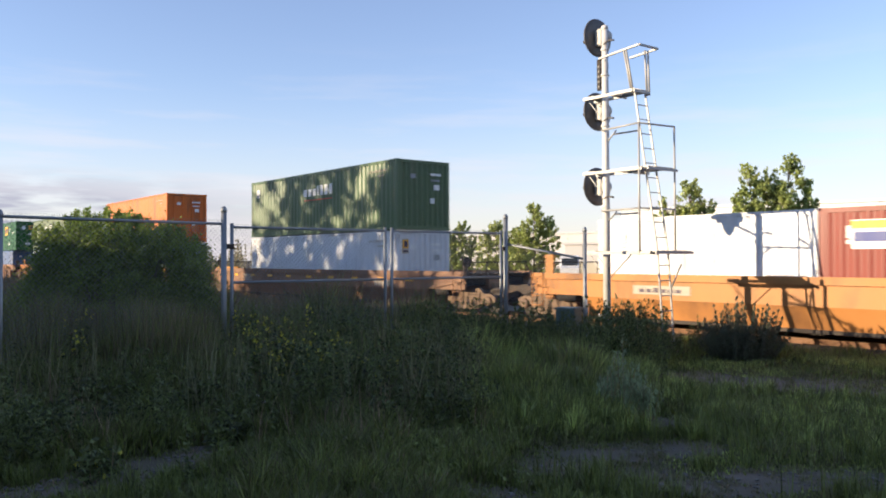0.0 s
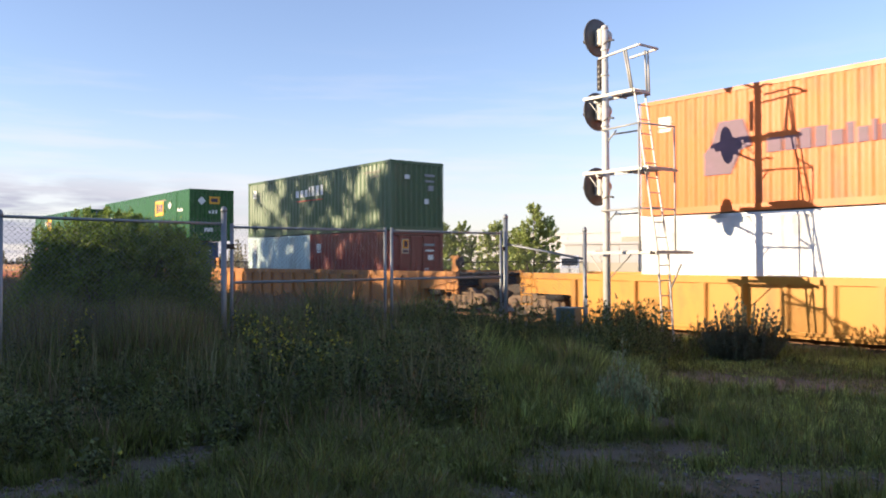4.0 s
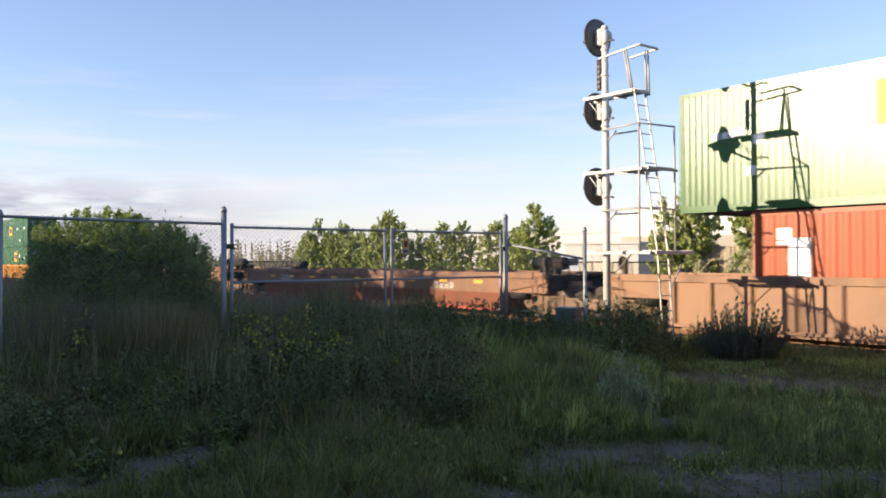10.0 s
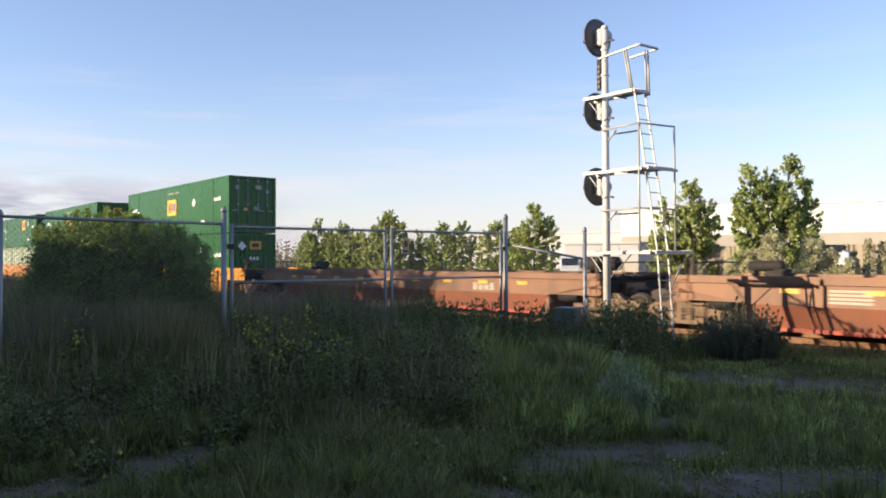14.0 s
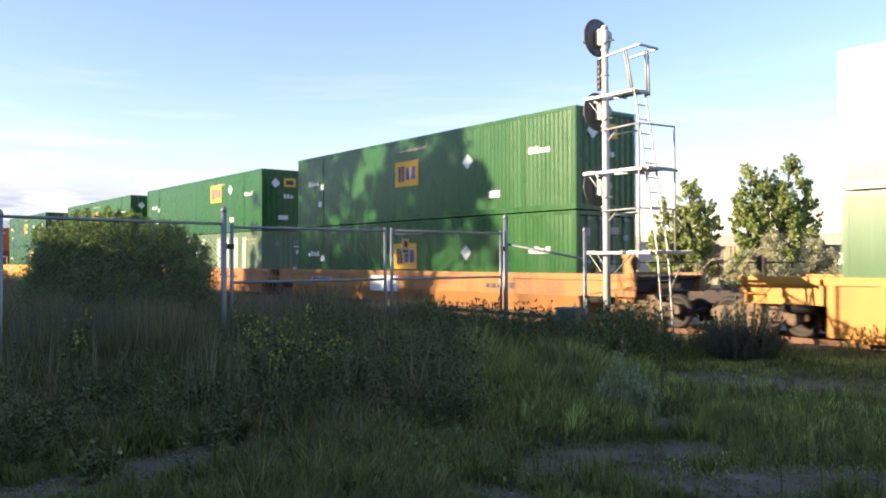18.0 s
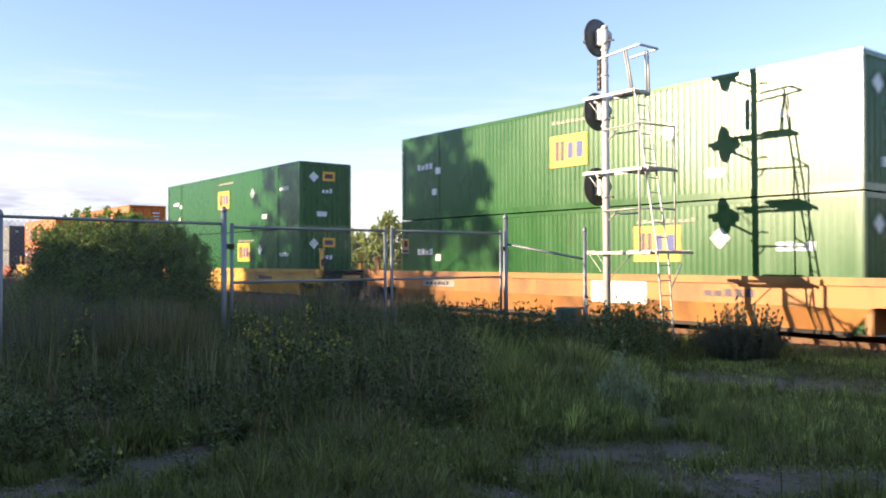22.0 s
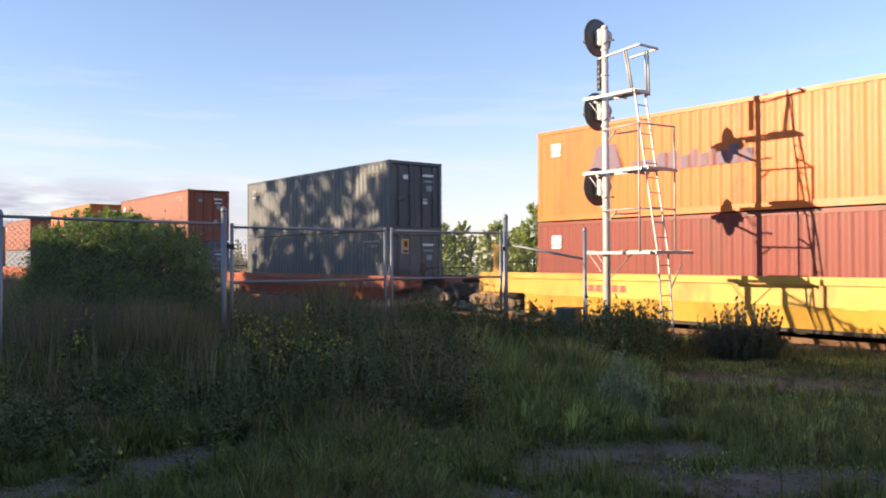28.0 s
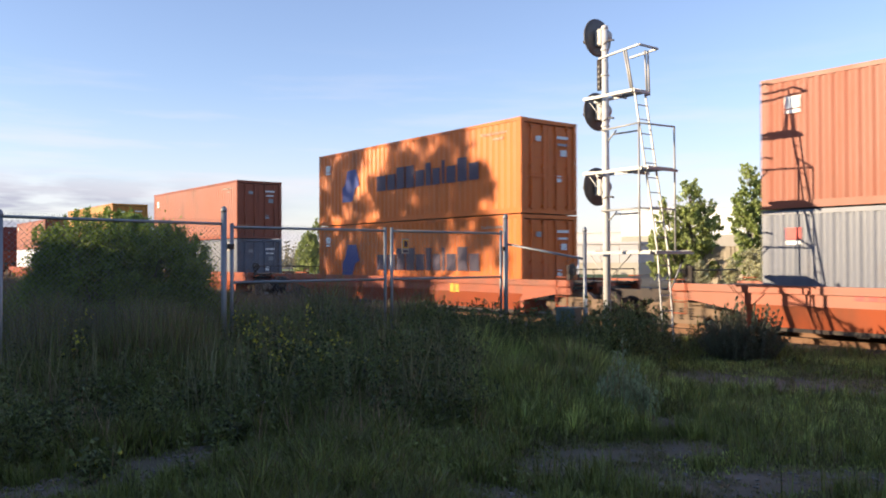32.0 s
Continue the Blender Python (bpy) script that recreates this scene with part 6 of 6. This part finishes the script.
        return 0.0 if (dd > 4.4 and abs(t) < 0.62) or math.hypot(x, y) < 0.8 else 0.10 + 0.10 * noise.noise(Vector((x * 0.8, y * 0.8, 5.0)))
    blades("grass", 26000, lane, trodden, 0.007, g1, 95, 0.8, "short trodden grass on the lane")
    # dark thicket of broad-leaved weeds along the fence, and lower leaves between the blades
    rng = random.Random(90)
    wl = leafy("weed_leaf", (0.108, 0.132, 0.042), 0.5, 0.3, 0.8)
    cl, low = [], []
    for k in range(2500):
        dd = math.sqrt(rng.uniform(6.2 ** 2, 15.8 ** 2))
        t = min(rng.uniform(-0.6, 0.02), rng.uniform(-0.62, 0.10)) if k % 3 else rng.uniform(-0.2, 0.03) + abs(rng.gauss(0.0, 0.02))
        q = dd * (W2 + t * R2)
        if dd < 7.8 and t > -0.30:
            continue
        patch = noise.noise(Vector((q[0] * 0.7, q[1] * 0.7, 50.0))) + 0.5 * noise.noise(Vector((q[0] * 2.1, q[1] * 2.1, 51.0)))
        if patch < -0.12 or bare(q[0], q[1]) > 0.1:
            continue
        z = ground_height(q[0], q[1])
        hh = 1.2 * (0.36 + 0.2 * (t > -0.18) + 0.35 * max(0.0, patch) + 0.16 * rng.random()) * (0.55 + 0.45 * max(step(7.6, 9.2, dd), t < -0.3)) * rng.uniform(0.7, 1.12)
        lx, ly = rng.uniform(-0.12, 0.12), rng.uniform(-0.12, 0.12)
        for j in range(7):
            u = (j + 0.6) / 7
            cl.append((q[0] + lx * u, q[1] + ly * u, z + hh * u, (0.10 - 0.05 * u) * rng.uniform(0.7, 1.3)))
    u = leaf_cloud("weed_thicket", cl, 12, 0.026, wl, None, 91, aspect=0.30, upright=0.5)
    tagged(u, "dark thicket of broad-leaved weeds along the fence", "weeds", kind="stuff")
    # a dense belt of tall weeds between the gate and the signal
    belt = []
    for k in range(330):
        t = rng.uniform(-0.02, 0.275)
        dd = rng.uniform(12.6, 14.9)
        q = dd * (W2 + t * R2)
        patch = noise.noise(Vector((q[0] * 1.1, q[1] * 1.1, 58.0)))
        hh = (1.0 + 0.25 * patch + rng.uniform(-0.2, 0.14)) * (0.8 if 0.13 < t < 0.18 else 1.0)
        lx, ly = rng.uniform(-0.1, 0.1), rng.uniform(-0.1, 0.1)
        for j in range(9):
            u = (j + 0.6) / 9
            belt.append((q[0] + lx * u, q[1] + ly * u, ground_height(q[0], q[1]) + hh * u, (0.13 - 0.09 * u) * rng.uniform(0.7, 1.2)))
    tagged(leaf_cloud("weed_belt", belt, 16, 0.026, wl, None, 99, aspect=0.26, upright=1.0), "dense belt of tall dark weeds by the signal", "weeds", kind="stuff")
    for k in range(9000):
        dd = math.sqrt(rng.uniform(5.2 ** 2, 15.0 ** 2))
        t = rng.uniform(-0.6, 0.6)
        q = dd * (W2 + t * R2)
        h = grass_height(q[0], q[1])
        if h < 0.05 or noise.noise(Vector((q[0] * 1.3, q[1] * 1.3, 55.0))) < 0.0:
            continue
        low.append((q[0], q[1], ground_height(q[0], q[1]) + h * rng.uniform(0.2, 0.8), 0.08 * rng.uniform(0.6, 1.3)))
    for k in range(500):
        dd = math.sqrt(rng.uniform(5.4 ** 2, 8.8 ** 2))
        t = rng.uniform(-0.30, 0.12)
        q = dd * (W2 + t * R2)
        if bare(q[0], q[1]) > 0.1 or noise.noise(Vector((q[0] * 1.6, q[1] * 1.6, 57.0))) < -0.1:
            continue
        low.append((q[0], q[1], ground_height(q[0], q[1]) + rng.uniform(0.06, 0.30), 0.10 * rng.uniform(0.6, 1.3)))
    u = leaf_cloud("undergrowth", low, 8, 0.017, leafy("herb_leaf", (0.16, 0.19, 0.055), 0.4, 0.3, 0.6), None, 92, aspect=0.42)
    tagged(u, "small green herbs among the grass", "undergrowth", kind="stuff")
    # upright brown-green stalks that stand out of the thicket

    def stalks(x, y):
        return 0.85 if noise.noise(Vector((x * 0.9, y * 0.9, 70.0))) > -0.1 and bare(x, y) < 0.05 else 0.0
    blades("stalks", 3600, wedge(8.4, 14.0, -0.60, 0.04), stalks, 0.006, leafy("stalk", (0.20, 0.19, 0.09), 0.3, 0.2, 0.4), 93, 0.4, "upright weed stalks in the thicket", 0.1)


def tufts(name, count, region, accept, length, per, material, seed, words, width=0.004, arch=0.55):
    """Bunches of long arching blades that spring from one root."""
    rng = np.random.default_rng(seed)
    c = region(rng, count)
    c = c[np.array([accept(x, y) for x, y in c])]
    z0 = np.array([ground_height(x, y) for x, y in c]) - 0.01
    m = len(c)
    grow = length * (0.55 + 0.8 * rng.random(m))
    idx = np.repeat(np.arange(m), per)
    n = m * per
    a = rng.random(n) * 2 * np.pi
    out = np.stack([np.cos(a), np.sin(a), np.zeros(n)], 1)
    side = np.stack([-np.sin(a), np.cos(a), np.zeros(n)], 1)
    root = np.concatenate([c[idx] + rng.normal(size=(n, 2)) * 0.03, z0[idx][:, None]], 1)
    L = (grow[idx] * (0.5 + 0.6 * rng.random(n)))[:, None]
    bend = (arch * rng.random(n))[:, None]
    w = (width * (0.6 + 0.8 * rng.random(n)))[:, None]
    up = np.array([[0.0, 0.0, 1.0]])

    def at_length(q):
        return root + out * L * bend * q ** 1.7 + up * L * (q - 0.45 * bend * q ** 2.2)

    p0, p1, p2, p3 = at_length(0.0), at_length(0.4), at_length(0.75), at_length(1.0)
    v = np.stack([p0 - side * w, p0 + side * w, p1 + side * w * 0.9, p1 - side * w * 0.9, p2 + side * w * 0.6, p2 - side * w * 0.6, p3], 1).reshape(-1, 3)
    i = np.arange(n)[:, None] * 7
    loops = np.concatenate([i + [0, 1, 2, 3], i + [3, 2, 4, 5], i + [5, 4, 6]], 1).ravel()
    me = bpy.data.meshes.new(name)
    me.vertices.add(n * 7)
    me.vertices.foreach_set("co", v.ravel())
    me.loops.add(n * 11)
    me.loops.foreach_set("vertex_index", loops)
    me.polygons.add(3 * n)
    me.polygons.foreach_set("loop_start", (np.arange(n)[:, None] * 11 + [0, 4, 8]).ravel())
    me.polygons.foreach_set("loop_total", np.tile([4, 4, 3], n))
    me.update()
    me.materials.append(material)
    return tagged(new(name, me), words, "grass", kind="stuff")


def tussocks():
    """Bunch grass over the meadow, and thin turf that creeps over the worn places."""
    green, pale, dry, lush = MATS["grass_green"], MATS["grass_bluish"], MATS["grass_dry"], MATS["grass_bright"]

    def on_turf(limit, scale, cut):
        return lambda x, y: y < TRACK_Y - 2.0 and bare(x, y) < limit and noise.noise(Vector((x * scale, y * scale, 17.0))) > cut

    tufts("tussock", 1500, wedge(4.8, 8.6, -0.60, 0.60), on_turf(0.35, 1.4, -0.1), 0.24, 26, green, 401, "low green bunch grass in the shade", 0.0032, 0.9)
    tufts("tussock", 900, wedge(4.8, 9.5, -0.60, 0.60), on_turf(0.45, 1.9, -0.05), 0.20, 20, pale, 402, "low dull green bunch grass in the shade", 0.003, 1.0)

    def fringe(x, y):
        t, d = side_depth(x, y)
        edge = step(-0.06, 0.08, t) * (1 - step(0.20, 0.36, t)) * step(7.0, 8.8, d)
        return on_turf(0.25, 1.1, -0.1)(x, y) and noise.noise(Vector((x * 3.3, y * 3.3, 40.0))) * 0.7 + 0.5 < edge

    tufts("tussock", 1100, wedge(7.0, 14.5, -0.06, 0.36), fringe, 0.33, 22, lush, 403, "tall fresh green bunch grass", 0.004, 0.75)
    tufts("tussock", 1100, wedge(7.0, 14.5, -0.06, 0.36), fringe, 0.40, 20, green, 409, "tall green bunch grass", 0.004, 0.7)
    tufts("tussock", 600, wedge(7.2, 13.0, 0.20, 0.60), on_turf(0.30, 1.5, 0.0), 0.22, 24, lush, 404, "bright bunch grass beside the worn track", 0.004, 0.9)
    tufts("tussock", 700, wedge(7.0, 13.5, -0.60, 0.05), on_turf(0.2, 1.2, 0.0), 0.55, 9, dry, 405, "thin dry bunch grass among the weeds", 0.003, 0.5)

    def worn(x, y):
        return bare(x, y) > 0.05 and noise.noise(Vector((x * 2.6, y * 2.6, 23.0))) + 0.5 * noise.noise(Vector((x * 7.0, y * 7.0, 24.0))) > -0.02

    tufts("turf", 5200, wedge(4.6, 8.4, -0.60, 0.60), worn, 0.055, 13, pale, 406, "thin trodden turf on the worn earth", 0.0028, 1.2)
    tufts("turf", 2200, wedge(4.6, 8.4, -0.60, 0.60), worn, 0.045, 12, dry, 407, "dry trodden turf on the worn earth", 0.0026, 1.3)
    tufts("turf", 900, wedge(10.5, 14.0, 0.26, 0.62), worn, 0.10, 12, pale, 408, "thin grass on the track beside the rails", 0.0045, 1.0)


def spot(px, py, eye=1.74):
    """Ground place seen at a picture position, in the camera's own units."""
    return at(px, 1442.2 * eye / (py - 457.0))


def weed(x, y, h, spread, words, leaf, seed, stems=14, per=60, size=0.03, flower=None, nflower=0, spike=False):
    """A clump of leafy stems, with small flower heads where given."""
    rng = random.Random(seed)
    w = tagged(new("weed_clump"), words, "plant")
    z = ground_height(x, y) - 0.01
    w.location = (x, y, z)
    bm = bmesh.new()
    cl = []
    tips = []
    for k in range(stems):
        a = rng.uniform(0, 2 * math.pi)
        r = spread * math.sqrt(rng.random())
        hh = h * rng.uniform(0.6, 1.0) * (1 - 0.35 * r / spread)
        p0 = Vector((0.5 * r * math.cos(a), 0.5 * r * math.sin(a), 0))
        p1 = Vector((r * math.cos(a), r * math.sin(a), hh))
        bar(bm, p0, p1, 0.005, 4, 0.002)
        tips.append(p1)
        n = 6 if spike else 4
        for j in range(n):
            u = 0.25 + 0.75 * (j + 0.5) / n
            q = p0.lerp(p1, u)
            cl.append((q.x + rng.uniform(-1, 1) * 0.02, q.y + rng.uniform(-1, 1) * 0.02, q.z, (0.05 if spike else 0.11) * (0.7 + 0.6 * rng.random())))
    tagged(part("stem", bm, MATS["grass_dry"], w), kind="stuff")
    leaf_cloud("leaves", cl, per, size, leaf, w, seed, 1.3, 0.2 if spike else 0.42, 1.6 if spike else 0.3)
    if flower:
        fc = []
        for k in range(nflower):
            q = rng.choice(tips)
            fc.append((q.x + rng.uniform(-0.05, 0.05), q.y + rng.uniform(-0.05, 0.05), q.z + rng.uniform(-0.12, 0.04), 0.018))
        leaf_cloud("blossoms", fc, 8, 0.016, flower, w, seed + 1)
    return w


def weeds():
    yellow = leafy("blossom_yellow", (0.62, 0.56, 0.07), 0.2, 0.2)
    white = leafy("blossom_white", (0.70, 0.70, 0.66), 0.1, 0.2)
    wl = leafy("weed_leaf", (0.085, 0.125, 0.050), 0.3)
    pale = leafy("weed_pale", (0.30, 0.37, 0.20), 0.3)
    rng = random.Random(40)
    # dark broad-leaved clumps in the middle
    for k in range(26):
        x, y = spot(rng.uniform(520, 830), rng.uniform(660, 715))
        weed(x, y, rng.uniform(0.4, 0.7), 0.22, "dark broad-leaved weed clump in the grass", wl, 100 + k, 12, 40, 0.032)
    for k in range(14):
        x, y = spot(rng.uniform(20, 520), rng.uniform(690, 790))
        weed(x, y, rng.uniform(0.35, 0.6), 0.2, "leafy weed clump in the grass", wl, 140 + k, 10, 34, 0.03)
    # yellow-flowering stems
    for k, (px, py, h) in enumerate(((440, 690, 0.95), (455, 680, 0.9), (480, 690, 0.95), (500, 690, 1.0), (520, 700, 0.85), (545, 705, 0.8), (560, 715, 0.8), (585, 700, 0.8), (530, 690, 0.9), (470, 720, 0.9), (140, 690, 0.95), (112, 660, 1.0), (150, 655, 1.1), (700, 715, 0.6), (425, 660, 1.15), (600, 690, 0.8), (640, 700, 0.75), (490, 660, 1.1), (540, 660, 1.05))):
        x, y = spot(px, py)
        weed(x, y, h * 1.12, 0.24, "tall weed with small yellow flowers", wl, 200 + k, 12, 24, 0.028, yellow, 30)
    for k, (px, py, h) in enumerate(((145, 800, 0.3), (160, 850, 0.3), (190, 840, 0.3))):
        x, y = spot(px, py)
        weed(x, y, h, 0.12, "small yellow-flowered weed by the path", wl, 230 + k, 5, 16, 0.026, yellow, 3)
    for k, (px, py, h) in enumerate(((770, 720, 0.34), (790, 725, 0.3), (470, 750, 0.4), (735, 690, 0.4))):
        x, y = spot(px, py)
        weed(x, y, h, 0.14, "weed with small white flower heads", wl, 240 + k, 8, 20, 0.026, white, 5)
    # pale silvery weeds
    for k, (px, py, h, sp) in enumerate(((1105, 740, 1.0, 0.16), (1088, 735, 0.78, 0.18), (1124, 738, 0.80, 0.2), (1072, 728, 0.55, 0.16), (1140, 745, 0.55, 0.18), (1024, 700, 0.5, 0.06), (1034, 706, 0.4, 0.06), (480, 735, 0.2, 0.1))):
        x, y = spot(px, py)
        weed(x, y, h, sp, "pale silvery green wormwood plant", pale, 260 + k, 12, 11, 0.027, None, 0, True)
    # spiky weeds by the signal
    for k, (px, h) in enumerate(((1085, 1.25), (1105, 1.35), (1122, 1.45), (1140, 1.4), (1152, 1.2), (1072, 1.15), (960, 1.0), (975, 1.25), (800, 1.0), (850, 0.95), (730, 1.15), (900, 0.9), (1012, 0.9), (1035, 0.85), (1095, 1.5), (1131, 1.5), (1115, 1.2), (1052, 0.95))):
        x, y = at(px, 15.6 if px < 1080 else 15.2)
        weed(x, y, h, 0.28, "tall spiky dark weed beside the signal", wl, 280 + k, 22, 12, 0.028, None, 0, True)
    for k in range(30):
        px = rng.uniform(850, 1290)
        x, y = at(px, rng.uniform(15.0, 17.5))
        weed(x, y, rng.uniform(0.45, 0.95), 0.28, "ragged dark weed on the verge of the track", wl, 320 + k, 20, 12, 0.026, None, 0, True)
    for k in range(34):
        x, y = at(rng.uniform(870, 1185), rng.uniform(13.6, 15.6))
        weed(x, y, rng.uniform(0.5, 0.95), 0.26, "ragged dark weed on the verge of the track", wl, 360 + k, 18, 14, 0.026, None, 0, True)
    # sagebrush
    s = tagged(new("sagebrush"), "grey-green upright sagebrush beside the track", "bush")
    x, y = at(1314, 15.5)
    s.location = (x, y, 0.0)
    bm = bmesh.new()
    cl = []
    for k in range(150):
        a = rng.uniform(0, 2 * math.pi)
        r = math.sqrt(rng.random())
        tall = rng.uniform(0.6, 1.32) * (1 - 0.36 * r * r)
        p1 = Vector((0.84 * r * math.cos(a), 0.84 * r * math.sin(a), tall))
        p0 = Vector((p1.x * 0.55, p1.y * 0.55, 0.0))
        bar(bm, p0, p1, 0.008, 4, 0.002)
        for j in range(8):
            u = (j + 0.5) / 8
            q = p0.lerp(p1, 0.1 + 0.9 * u)
            cl.append((q.x, q.y, q.z, 0.075 - 0.05 * u))
    tagged(part("stem", bm, BARK, s), kind="stuff")
    leaf_cloud("foliage", cl, 60, 0.020, LEAF_SAGE, s, 300, 1.6, 0.24, 2.2)


def pebbles():
    rng = random.Random(60)
    stone = mat("pebble", (0.22, 0.20, 0.18), 0.9, 0, 0.3, 8, spread=0.3)
    meshes = []
    for k in range(4):
        bm = bmesh.new()
        bmesh.ops.create_icosphere(bm, subdivisions=1, radius=1.0)
        for v in bm.verts:
            v.co *= rng.uniform(0.75, 1.2)
            v.co.z *= 0.6
        meshes.append(mesh_of(bm, "pebble"))
    bm = bmesh.new()
    for k in range(700):
        cx, cy, rx, ry = rng.choice(BARE)
        a = rng.uniform(0, 2 * math.pi)
        r = math.sqrt(rng.random())
        x, y = cx + rx * r * math.cos(a), cy + ry * r * math.sin(a)
        s = rng.uniform(0.006, 0.022)
        n0 = len(bm.verts)
        bm.from_mesh(rng.choice(meshes))
        bm.verts.ensure_lookup_table()
        bmesh.ops.transform(bm, matrix=Matrix.Translation((x, y, ground_height(x, y) + s * 0.3)) @ Matrix.Rotation(a, 4, "Z") @ Matrix.Diagonal((s * 1.3, s, s, 1)), verts=bm.verts[n0:])
    tagged(part("gravel", bm, stone), "loose grey pebbles on the worn path", "gravel", kind="stuff")


# ---- build ----
ground()
train()
fence()
gate()
signal()
background()
bush()
shade_trees()
utility_box()
meadow_grass()
tussocks()
weeds()
pebbles()
motions()
